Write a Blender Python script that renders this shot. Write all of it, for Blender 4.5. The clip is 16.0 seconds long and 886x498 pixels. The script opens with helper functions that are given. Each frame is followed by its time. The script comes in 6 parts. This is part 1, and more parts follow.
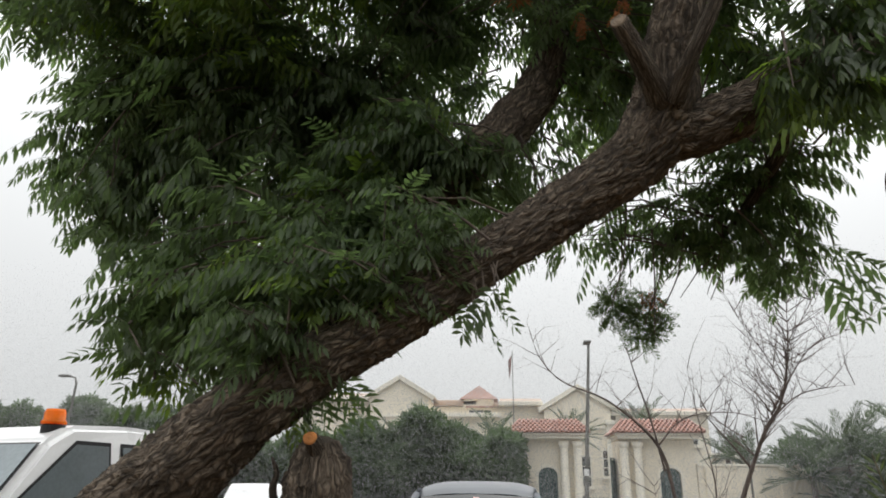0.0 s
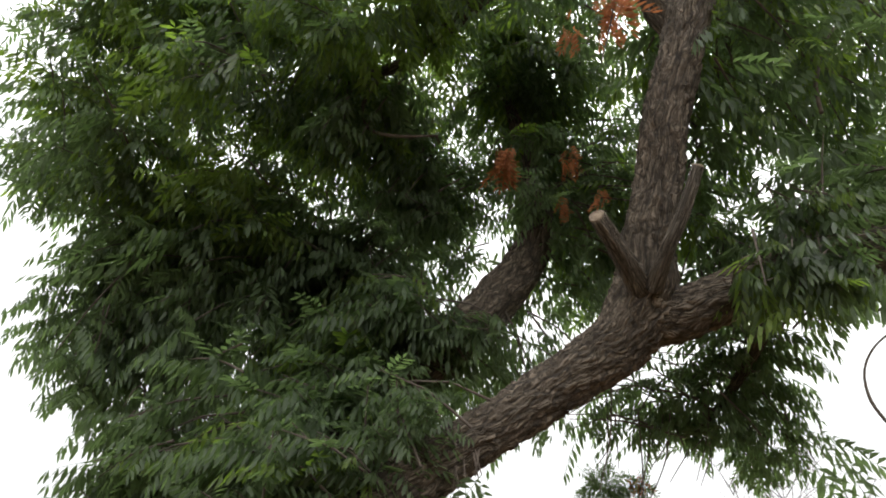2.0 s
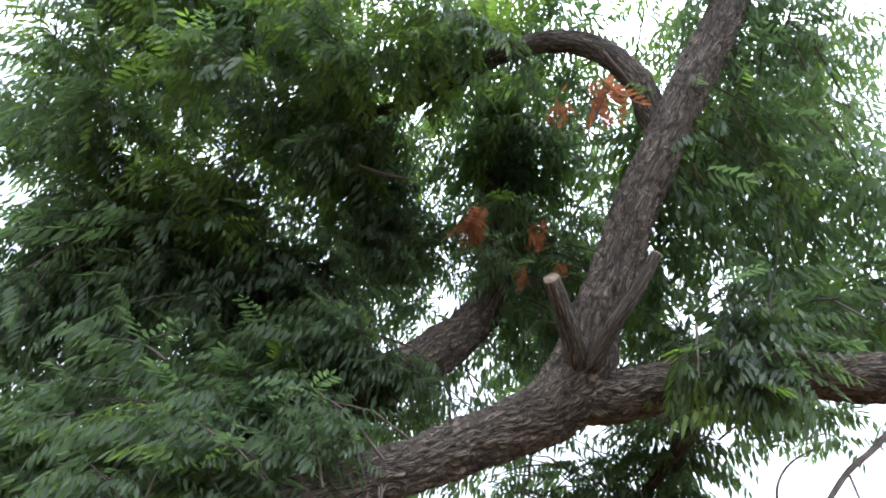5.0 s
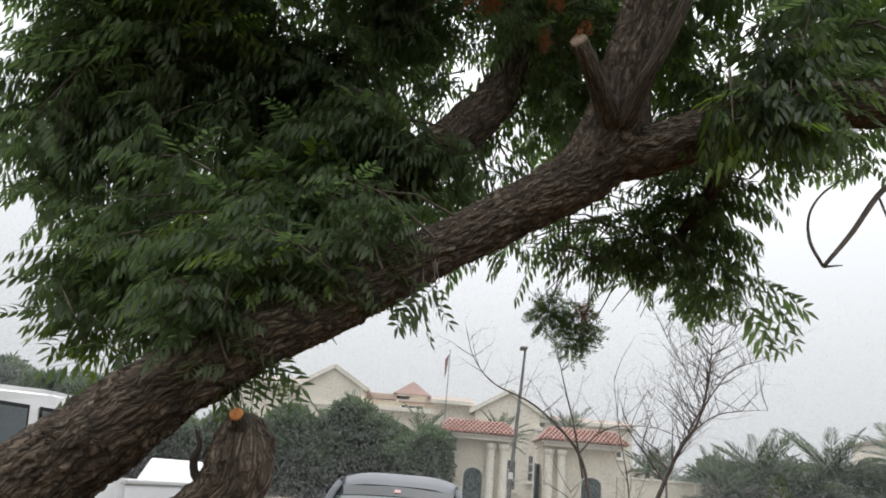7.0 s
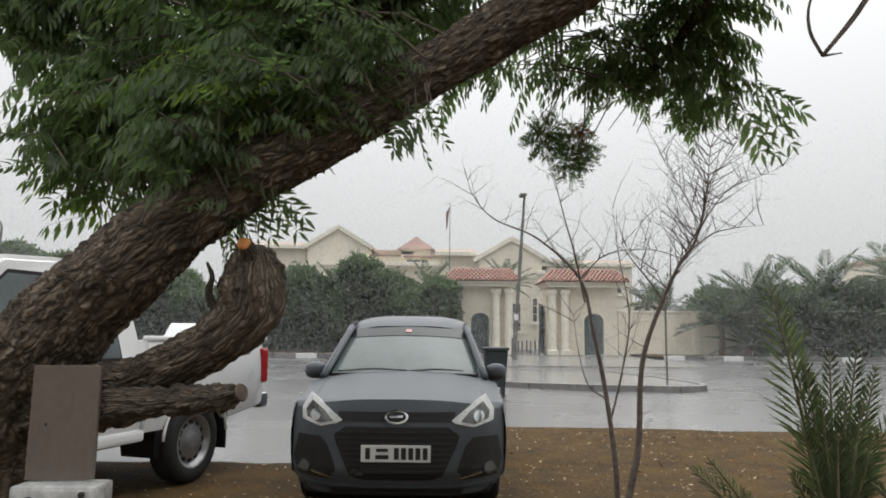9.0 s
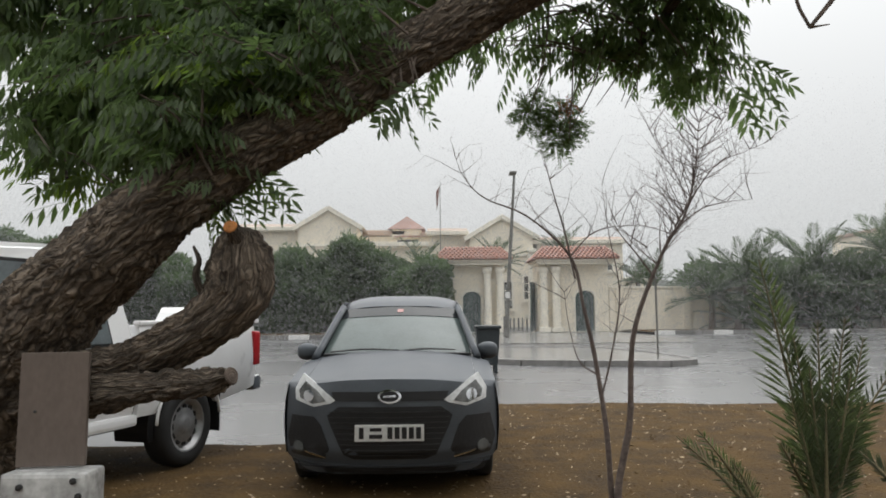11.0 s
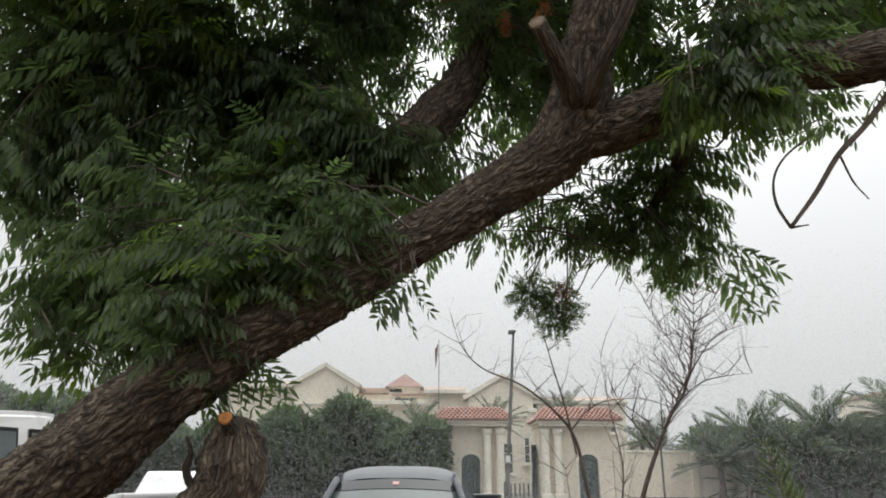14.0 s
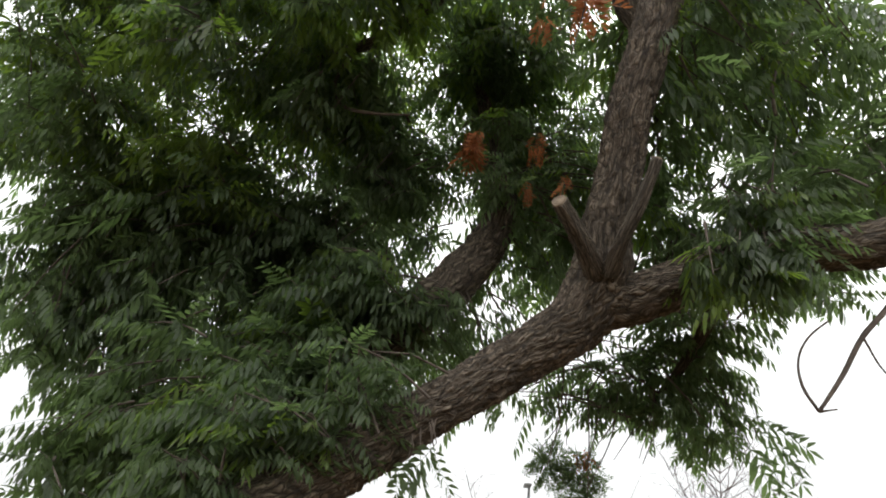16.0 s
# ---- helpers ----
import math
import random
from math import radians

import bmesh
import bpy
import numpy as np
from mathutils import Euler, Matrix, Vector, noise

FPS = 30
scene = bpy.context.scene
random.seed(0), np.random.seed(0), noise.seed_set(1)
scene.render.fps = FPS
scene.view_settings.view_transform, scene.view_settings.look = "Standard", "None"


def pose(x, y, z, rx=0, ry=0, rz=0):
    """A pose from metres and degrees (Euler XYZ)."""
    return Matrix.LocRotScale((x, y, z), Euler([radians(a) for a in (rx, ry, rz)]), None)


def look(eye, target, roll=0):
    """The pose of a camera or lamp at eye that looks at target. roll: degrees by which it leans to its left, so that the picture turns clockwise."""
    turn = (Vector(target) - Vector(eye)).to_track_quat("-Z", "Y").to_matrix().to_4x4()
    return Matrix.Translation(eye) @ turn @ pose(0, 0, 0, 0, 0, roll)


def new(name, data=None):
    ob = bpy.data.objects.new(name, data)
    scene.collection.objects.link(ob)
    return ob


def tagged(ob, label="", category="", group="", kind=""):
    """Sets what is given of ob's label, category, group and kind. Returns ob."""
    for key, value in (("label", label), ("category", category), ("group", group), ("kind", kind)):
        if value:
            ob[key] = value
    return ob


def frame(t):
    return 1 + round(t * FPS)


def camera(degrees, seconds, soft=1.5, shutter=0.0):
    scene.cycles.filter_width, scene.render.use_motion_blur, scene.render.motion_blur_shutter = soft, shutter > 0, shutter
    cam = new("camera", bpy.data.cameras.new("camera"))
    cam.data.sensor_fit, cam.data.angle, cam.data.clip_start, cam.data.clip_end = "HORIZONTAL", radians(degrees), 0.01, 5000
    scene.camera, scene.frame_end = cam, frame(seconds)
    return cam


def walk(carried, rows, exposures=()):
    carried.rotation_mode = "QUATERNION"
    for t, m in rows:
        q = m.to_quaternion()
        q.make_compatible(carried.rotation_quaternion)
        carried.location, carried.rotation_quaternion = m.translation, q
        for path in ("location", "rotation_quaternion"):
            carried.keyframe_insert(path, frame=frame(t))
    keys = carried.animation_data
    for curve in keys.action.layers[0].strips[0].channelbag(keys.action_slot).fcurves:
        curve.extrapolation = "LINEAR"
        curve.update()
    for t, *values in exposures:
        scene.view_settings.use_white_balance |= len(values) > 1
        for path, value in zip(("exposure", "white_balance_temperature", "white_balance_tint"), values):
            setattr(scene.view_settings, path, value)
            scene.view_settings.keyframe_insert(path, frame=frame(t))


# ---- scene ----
cam = camera(64.1, 16.0, soft=1.8)
PATH = [
    (0, (-0.041, -0.237, 1.466), (-0.207, 1.649, 2.111), 0.5),
    (0.5, (-0.02, -0.259, 1.504), (-0.192, 1.576, 2.279), 1.0),
    (1, (-0.015, -0.285, 1.521), (-0.179, 1.505, 2.397), 1.4),
    (1.5, (-0.015, -0.292, 1.544), (-0.164, 1.453, 2.51), 1.5),
    (2, (-0.01, -0.309, 1.569), (-0.147, 1.406, 2.588), 1.6),
    (2.5, (-0.001, -0.315, 1.563), (-0.137, 1.361, 2.646), 2.2),
    (3, (0.01, -0.3, 1.572), (-0.109, 1.321, 2.737), 2.6),
    (3.2, (0.021, -0.286, 1.54), (-0.106, 1.294, 2.76), 3.5),
    (5.3, (0.025, -0.235, 1.446), (-0.02, 1.362, 2.649), 13.2),
    (5.5, (0.018, -0.249, 1.471), (-0.014, 1.396, 2.607), 11.9),
    (6, (-0.026, -0.286, 1.49), (-0.04, 1.474, 2.44), 8.5),
    (6.5, (-0.028, -0.281, 1.482), (-0.053, 1.561, 2.262), 6.1),
    (7, (-0.021, -0.287, 1.449), (-0.043, 1.608, 2.089), 5.0),
    (7.5, (-0.028, -0.281, 1.42), (-0.054, 1.647, 1.952), 4.1),
    (8, (-0.027, -0.273, 1.394), (-0.073, 1.68, 1.824), 2.6),
    (8.5, (-0.016, -0.264, 1.364), (-0.053, 1.706, 1.706), 1.2),
    (9, (-0.013, -0.264, 1.341), (-0.01, 1.721, 1.585), 0.6),
    (9.2, (-0.011, -0.261, 1.333), (0.003, 1.728, 1.545), 0.6),
    (11.3, (-0.006, -0.254, 1.348), (0.02, 1.738, 1.534), -0.6),
    (11.5, (-0.008, -0.258, 1.356), (0.013, 1.731, 1.561), -0.6),
    (12, (-0.002, -0.268, 1.373), (0.015, 1.715, 1.631), -0.7),
    (12.5, (0.007, -0.273, 1.377), (0.051, 1.704, 1.673), -0.5),
    (13, (0.001, -0.277, 1.39), (0.07, 1.684, 1.775), -0.2),
    (13.5, (0.003, -0.287, 1.413), (0.039, 1.649, 1.911), -0.2),
    (14, (-0.002, -0.304, 1.44), (0.029, 1.598, 2.055), 0.1),
    (14.5, (-0.008, -0.315, 1.466), (0.019, 1.556, 2.17), 0.7),
    (15, (-0.016, -0.324, 1.483), (-0.003, 1.514, 2.27), 1.5),
    (15.5, (-0.023, -0.339, 1.499), (-0.034, 1.454, 2.385), 2.1),
    (16, (-0.025, -0.365, 1.515), (-0.05, 1.379, 2.494), 2.6),
]
EXPOSURES = [(0, 0.1, 6450, 10), (0.5, 0.2, 6450, 10), (1, 0.4, 6450, 10), (2, 0.82, 6450, 10), (3.2, 1.1, 6300, 10), (5.3, 1.4, 5400, 13), (6, 0.9, 5950, 11), (6.5, 0.5, 6200, 11), (7, 0.15, 6300, 11), (9, 0.05, 6450, 10), (11.3, 0.02, 6450, 10), (13.5, 0.03, 6450, 10), (14.5, 0.15, 6450, 10), (15.5, 0.42, 6450, 10), (16, 0.62, 6450, 10)]
walk(cam, [(t, look(eye, target, roll)) for t, eye, target, roll in PATH], EXPOSURES)

# ---- world, light ----
world = bpy.data.worlds.new("overcast_sky")
scene.world = world
world.use_nodes = True
wn, wl = world.node_tree.nodes, world.node_tree.links
sky = wn.new("ShaderNodeTexSky")
sky.sky_type, sky.sun_disc = "NISHITA", False
sky.sun_elevation, sky.sun_rotation = radians(58), radians(17)
sky.air_density, sky.dust_density = 1.0, 6.0
hs = wn.new("ShaderNodeHueSaturation")
hs.inputs["Saturation"].default_value = 0.12
cloud = wn.new("ShaderNodeMixRGB")
cloud.inputs[0].default_value = 0.88
cloud.inputs[2].default_value = (7.26, 7.38, 7.35, 1)
bg = wn["Background"]
bg.inputs[1].default_value = 0.105
wl.new(sky.outputs[0], hs.inputs["Color"])
wl.new(hs.outputs[0], cloud.inputs[1])
wl.new(cloud.outputs[0], bg.inputs[0])
# an overcast sky is brighter overhead than at the horizon
tex, sep, lift = wn.new("ShaderNodeTexCoord"), wn.new("ShaderNodeSeparateXYZ"), wn.new("ShaderNodeMapRange")
lift.inputs["From Min"].default_value, lift.inputs["From Max"].default_value = 0.0, 1.0
lift.inputs["To Min"].default_value, lift.inputs["To Max"].default_value = 0.087, 0.275
wl.new(tex.outputs["Generated"], sep.inputs[0])
bend = wn.new("ShaderNodeMath")
bend.operation, bend.use_clamp = "POWER", True
bend.inputs[1].default_value = 1.5
wl.new(sep.outputs["Z"], bend.inputs[0])
wl.new(bend.outputs[0], lift.inputs["Value"])
wl.new(lift.outputs[0], bg.inputs[1])
sun = new("sun", bpy.data.lights.new("sun", "SUN"))
sun.data.energy, sun.data.angle, sun.data.color = 1.2, radians(110), (1, 0.97, 0.93)
sun.matrix_world = look((5, 16, 30), (0, 0, 0))


# ---- materials ----
def mat(name, color, rough=0.6, metal=0.0, var=0.25, scale=8.0, bump=0.0, bscale=40.0, second=None, coat=0.0, ior=1.45, coords="Object", stretch=(1, 1, 1), rand=0.0, translucent=None):
    """A surface with colour variation at two scales, roughness variation and fine relief."""
    m = bpy.data.materials.new(name)
    m.use_nodes = True
    n, l = m.node_tree.nodes, m.node_tree.links
    b = n["Principled BSDF"]
    b.inputs["Metallic"].default_value, b.inputs["IOR"].default_value = metal, ior
    b.inputs["Coat Weight"].default_value = coat
    tc, mp = n.new("ShaderNodeTexCoord"), n.new("ShaderNodeMapping")
    mp.inputs["Scale"].default_value = stretch
    l.new(tc.outputs[coords], mp.inputs[0])
    big, fine = n.new("ShaderNodeTexNoise"), n.new("ShaderNodeTexNoise")
    for tex, s, d in ((big, scale, 4), (fine, bscale, 6)):
        tex.inputs["Scale"].default_value, tex.inputs["Detail"].default_value = s, d
        l.new(mp.outputs[0], tex.inputs["Vector"])
    ramp = n.new("ShaderNodeValToRGB")
    c = Vector(color)
    d = Vector(second) if second else c * (1 - 1.6 * var)
    e = ramp.color_ramp.elements
    e[0].position, e[1].position = 0.3, 0.7
    e[0].color, e[1].color = (*d, 1), (*(c if second else c * (1 + 0.6 * var)), 1)
    mix = n.new("ShaderNodeMath")
    mix.operation = "MULTIPLY_ADD"
    l.new(fine.outputs[0], mix.inputs[0])
    mix.inputs[1].default_value = 0.4
    half = n.new("ShaderNodeMath")
    half.operation = "MULTIPLY_ADD"
    half.inputs[1].default_value, half.inputs[2].default_value = 0.7, -0.05
    l.new(big.outputs[0], half.inputs[0])
    l.new(half.outputs[0], mix.inputs[2])
    l.new(mix.outputs[0], ramp.inputs[0])
    out = ramp.outputs[0]
    if rand:
        info, hsv, mr = n.new("ShaderNodeObjectInfo"), n.new("ShaderNodeHueSaturation"), n.new("ShaderNodeMapRange")
        geo, add = n.new("ShaderNodeNewGeometry"), n.new("ShaderNodeMath")
        add.operation = "ADD"
        l.new(info.outputs["Random"], add.inputs[0])
        l.new(geo.outputs["Random Per Island"], add.inputs[1])
        mr.inputs["From Max"].default_value = 2.0
        mr.inputs["To Min"].default_value, mr.inputs["To Max"].default_value = 1 - rand, 1 + rand
        l.new(add.outputs[0], mr.inputs["Value"])
        l.new(mr.outputs[0], hsv.inputs["Value"])
        l.new(out, hsv.inputs["Color"])
        out = hsv.outputs[0]
    l.new(out, b.inputs["Base Color"])
    rr = n.new("ShaderNodeMapRange")
    rr.inputs["To Min"].default_value, rr.inputs["To Max"].default_value = max(0.02, rough * 0.75), min(1, rough * 1.25)
    l.new(big.outputs[0], rr.inputs["Value"])
    l.new(rr.outputs[0], b.inputs["Roughness"])
    if bump:
        bp = n.new("ShaderNodeBump")
        bp.inputs["Strength"].default_value, bp.inputs["Distance"].default_value = min(1, bump * 20), bump
        l.new(fine.outputs[0], bp.inputs["Height"])
        l.new(bp.outputs[0], b.inputs["Normal"])
    if translucent:
        tr, ms = n.new("ShaderNodeBsdfTranslucent"), n.new("ShaderNodeMixShader")
        ms.inputs[0].default_value = 0.55
        tint = n.new("ShaderNodeMixRGB")
        tint.blend_type, tint.inputs[0].default_value, tint.inputs[2].default_value = "MULTIPLY", 1.0, (*translucent, 1)
        l.new(out, tint.inputs[1])
        l.new(tint.outputs[0], tr.inputs[0])
        l.new(b.outputs[0], ms.inputs[1])
        l.new(tr.outputs[0], ms.inputs[2])
        l.new(ms.outputs[0], n["Material Output"].inputs[0])
    return m


def bark_mat(name, light, dark):
    """Bark: long plates parted by dark fissures, along the limb."""
    m = mat(name, light, 0.9, var=0.3, scale=14, second=dark, coords="UV", bscale=60)
    n, l = m.node_tree.nodes, m.node_tree.links
    b = n["Principled BSDF"]
    tc, mp, wob, add = n.new("ShaderNodeTexCoord"), n.new("ShaderNodeMapping"), n.new("ShaderNodeTexNoise"), n.new("ShaderNodeVectorMath")
    mp.inputs["Scale"].default_value = (62, 17, 1)
    wob.inputs["Scale"].default_value, wob.inputs["Detail"].default_value = 9, 4
    l.new(tc.outputs["UV"], wob.inputs["Vector"])
    l.new(tc.outputs["UV"], mp.inputs[0])
    add.operation = "MULTIPLY_ADD"
    add.inputs[1].default_value = (5.0, 4.0, 0)
    l.new(wob.outputs["Color"], add.inputs[0])
    l.new(mp.outputs[0], add.inputs[2])
    shades = []
    for scale, low, edge in ((1.0, 0.36, 0.24), (0.36, 0.30, 0.16)):
        vor = n.new("ShaderNodeTexVoronoi")
        vor.feature = "DISTANCE_TO_EDGE"
        vor.inputs["Scale"].default_value = scale
        l.new(add.outputs[0], vor.inputs["Vector"])
        shade = n.new("ShaderNodeValToRGB")
        shade.color_ramp.elements[0].color, shade.color_ramp.elements[1].color = (low, low * 0.96, low * 0.92, 1), (1, 1, 1, 1)
        shade.color_ramp.elements[1].position = edge
        l.new(vor.outputs[0], shade.inputs[0])
        shades.append(shade)
    ramp = n.new("ShaderNodeMixRGB")
    ramp.blend_type, ramp.inputs[0].default_value = "MULTIPLY", 1
    l.new(shades[0].outputs[0], ramp.inputs[1])
    l.new(shades[1].outputs[0], ramp.inputs[2])
    mul = n.new("ShaderNodeMixRGB")
    mul.blend_type, mul.inputs[0].default_value = "MULTIPLY", 1
    old = b.inputs["Base Color"].links[0].from_socket
    l.new(old, mul.inputs[1])
    l.new(ramp.outputs[0], mul.inputs[2])
    l.new(mul.outputs[0], b.inputs["Base Color"])
    fine = n.new("ShaderNodeTexNoise")
    fine.inputs["Scale"].default_value, fine.inputs["Detail"].default_value = 110, 6
    l.new(tc.outputs["UV"], fine.inputs["Vector"])
    hgt = n.new("ShaderNodeMixRGB")
    hgt.inputs[0].default_value = 0.35
    l.new(ramp.outputs[0], hgt.inputs[1])
    l.new(fine.outputs[0], hgt.inputs[2])
    bp = n.new("ShaderNodeBump")
    bp.inputs["Strength"].default_value, bp.inputs["Distance"].default_value = 1.0, 0.016
    l.new(hgt.outputs[0], bp.inputs["Height"])
    l.new(bp.outputs[0], b.inputs["Normal"])
    return m


def glow_free_glass(name, color, ior=1.9):
    return mat(name, color, 0.06, var=0.15, scale=3, ior=ior)


M_BARK = bark_mat("neem_bark", (0.295, 0.235, 0.18), (0.13, 0.10, 0.07))
M_TWIG = mat("twig_bark", (0.13, 0.10, 0.08), 0.85, var=0.3, scale=20)
M_DEADTWIG = mat("bare_twig_bark", (0.16, 0.125, 0.11), 0.85, var=0.3, scale=20)
M_STUB = bark_mat("pale_stub_bark", (0.36, 0.30, 0.235), (0.22, 0.18, 0.14))
M_CUT = mat("cut_wood", (0.25, 0.19, 0.135), 0.8, var=0.3, scale=30, bump=0.002)
M_CUT_ORANGE = mat("fresh_cut_wood", (0.48, 0.20, 0.06), 0.8, var=0.35, scale=30, bump=0.002)
M_LEAF = mat("neem_leaf", (0.085, 0.115, 0.062), 0.42, var=0.3, scale=2.0, rand=0.35, translucent=(2.3, 2.6, 1.5))
M_LEAF_NEW = mat("young_neem_leaf", (0.12, 0.165, 0.05), 0.42, var=0.3, scale=2.0, rand=0.3, translucent=(2.3, 2.6, 1.0))
M_LEAF_DRY = mat("withered_leaf", (0.44, 0.19, 0.085), 0.8, var=0.35, scale=12, rand=0.3, translucent=(1.3, 1.1, 0.9))
M_PALM = mat("palm_leaf", (0.088, 0.105, 0.075), 0.5, var=0.3, scale=3, rand=0.3, translucent=(1.5, 1.7, 0.8))
M_PALM_DRY = mat("palm_rachis", (0.17, 0.15, 0.08), 0.7, var=0.3, scale=10)
M_FARLEAF = mat("street_tree_leaf", (0.115, 0.145, 0.10), 0.6, var=0.3, scale=0.6, rand=0.3, translucent=(1.2, 1.4, 0.9))
M_FARPALM = mat("garden_palm_leaf", (0.115, 0.14, 0.11), 0.6, var=0.3, scale=0.6, rand=0.25, translucent=(1.2, 1.3, 0.9))
M_SAND = mat("damp_sand", (0.105, 0.064, 0.024), 0.9, second=(0.034, 0.021, 0.009), ior=1.2, scale=2.6, bump=0.03, bscale=30)
M_ROAD = mat("wet_asphalt", (0.125, 0.124, 0.124), 0.27, second=(0.08, 0.08, 0.082), scale=0.35, bump=0.004, bscale=14)
M_PAVE = mat("wet_paving", (0.21, 0.205, 0.195), 0.22, var=0.2, scale=0.7, bump=0.001, bscale=9)
M_KERB = mat("concrete_kerb", (0.22, 0.21, 0.20), 0.5, var=0.25, scale=6)
M_KERBWHITE = mat("white_kerb_paint", (0.72, 0.71, 0.69), 0.5, var=0.12, scale=6)
M_KERBBLACK = mat("worn_dark_kerb_paint", (0.13, 0.125, 0.12), 0.5, var=0.2, scale=6)
M_CREAM = mat("cream_render", (0.80, 0.73, 0.60), 0.85, var=0.09, scale=0.7, bump=0.002, bscale=30)
M_CREAMTRIM = mat("pale_cream_trim", (0.80, 0.75, 0.64), 0.8, var=0.08, scale=1.2)
M_WALLCREAM = mat("weathered_compound_wall", (0.52, 0.47, 0.39), 0.88, var=0.16, scale=0.6, bump=0.003, bscale=20)
M_TILE = mat("terracotta_tile", (0.42, 0.225, 0.175), 0.65, var=0.25, scale=2.5, rand=0.3)
# far roof red, paled and greyed in the base colour for the rain haze
M_TILEFAR = mat("haze_paled_roof_tile", (0.50, 0.385, 0.315), 0.8, var=0.2, scale=1.2)
M_TURRET = mat("weathered_red_tile", (0.36, 0.235, 0.20), 0.8, var=0.2, scale=1.2)
M_GATE = mat("dark_green_gate_steel", (0.05, 0.085, 0.08), 0.45, var=0.2, scale=3)
M_IRON = mat("black_iron", (0.03, 0.03, 0.03), 0.5, var=0.2, scale=5)
M_POLE = mat("galvanised_pole", (0.17, 0.165, 0.15), 0.55, metal=0.3, var=0.2, scale=3)
M_WINDOW = glow_free_glass("house_window_glass", (0.06, 0.065, 0.06))
M_GREYPAINT = mat("dark_grey_metallic_paint", (0.092, 0.102, 0.115), 0.42, metal=0.1, var=0.14, scale=3, coat=0.0, ior=1.34, bump=0.0014, bscale=80)
M_WHITEPAINT = mat("white_car_paint", (0.72, 0.72, 0.72), 0.30, var=0.05, scale=3, coat=0.5)
M_GLASS = glow_free_glass("windscreen_glass", (0.10, 0.125, 0.12), 1.36)
M_DARKGLASS = glow_free_glass("tinted_glass", (0.022, 0.026, 0.028), 1.3)
M_SIDEGLASS = glow_free_glass("side_window_glass", (0.22, 0.26, 0.275), 1.5)
M_PLASTIC = mat("black_plastic", (0.016, 0.016, 0.017), 0.5, var=0.2, scale=12)
M_RUBBER = mat("tyre_rubber", (0.020, 0.020, 0.020), 0.75, var=0.25, scale=14, bump=0.002, bscale=50)
M_CHROME = mat("chrome", (0.72, 0.73, 0.74), 0.14, metal=1.0, var=0.05, scale=9)
M_STEEL = mat("painted_steel_rim", (0.34, 0.34, 0.34), 0.35, metal=0.6, var=0.2, scale=9)
M_LAMPGLASS = mat("headlamp_lens", (0.74, 0.75, 0.75), 0.08, var=0.2, scale=12, ior=1.7)
M_LAMPDARK = mat("headlamp_reflector", (0.20, 0.20, 0.195), 0.2, metal=0.7, var=0.3, scale=18)
M_PLATE = mat("number_plate_white", (0.66, 0.66, 0.64), 0.45, var=0.08, scale=14)
M_STICKER = mat("faded_red_sticker", (0.62, 0.36, 0.34), 0.6, var=0.2, scale=30)
M_RED = mat("red_lamp_lens", (0.42, 0.02, 0.025), 0.2, var=0.2, scale=12)
M_AMBER = mat("amber_beacon_lens", (0.85, 0.30, 0.02), 0.25, var=0.15, scale=12, translucent=(1.1, 0.8, 0.4))
M_BOARD = mat("brown_plywood", (0.138, 0.108, 0.09), 0.8, var=0.18, scale=4, stretch=(2, 2, 1), bump=0.001)
M_WHITEBOARD = mat("chipped_white_paint", (0.62, 0.62, 0.60), 0.7, second=(0.10, 0.095, 0.09), scale=6, bump=0.002)
M_BIN = mat("dark_bin_plastic", (0.035, 0.042, 0.045), 0.5, var=0.2, scale=6)
M_LITTER = mat("dry_fallen_leaf", (0.40, 0.31, 0.20), 0.8, var=0.3, scale=20, rand=0.4)
M_RAIN = mat("rain_water", (0.80, 0.81, 0.82), 0.5, var=0.02, translucent=(1.0, 1.0, 1.0))
rn, rl = M_RAIN.node_tree.nodes, M_RAIN.node_tree.links
clear, thin = rn.new("ShaderNodeBsdfTransparent"), rn.new("ShaderNodeMixShader")
thin.inputs[0].default_value = 0.46
old = rn["Material Output"].inputs[0].links[0].from_socket
rl.new(clear.outputs[0], thin.inputs[1])
rl.new(old, thin.inputs[2])
rl.new(thin.outputs[0], rn["Material Output"].inputs[0])
M_FOG_LENS = mat("fog_lamp_lens", (0.12, 0.125, 0.125), 0.15, var=0.2, scale=12)
M_PLAINWALL = mat("plain_rendered_wall", (0.58, 0.57, 0.54), 0.9, var=0.1, scale=0.8)
M_FLAG = mat("flag_cloth", (0.35, 0.12, 0.11), 0.8, second=(0.25, 0.28, 0.25), scale=2.5)


# ---- building tools ----
def mesh_from(name, verts, faces, smooth=False, uvs=None):
    me = bpy.data.meshes.new(name)
    me.from_pydata(verts, [], faces)
    if uvs is not None:
        lay = me.uv_layers.new(name="UVMap")
        idx = np.zeros(len(me.loops), dtype=np.int64)
        me.loops.foreach_get("vertex_index", idx)
        lay.data.foreach_set("uv", np.asarray(uvs, dtype=np.float32)[idx].ravel())
    if smooth:
        me.polygons.foreach_set("use_smooth", [True] * len(me.polygons))
    me.update()
    return me


def put(name, me, material, parent=None, label="", kind=""):
    """A mesh as one object, a part where it has a parent."""
    ob = new(name, me)
    if material and not me.materials:
        me.materials.append(material)
    ob.parent = parent
    return tagged(ob, label=label, kind=kind)


def part(name, bm, material, parent, label="", smooth=False):
    me = bpy.data.meshes.new(name)
    bm.normal_update()
    if smooth:
        for f in bm.faces:
            f.smooth = True
    bm.to_mesh(me)
    bm.free()
    return put(name, me, material, parent, label)


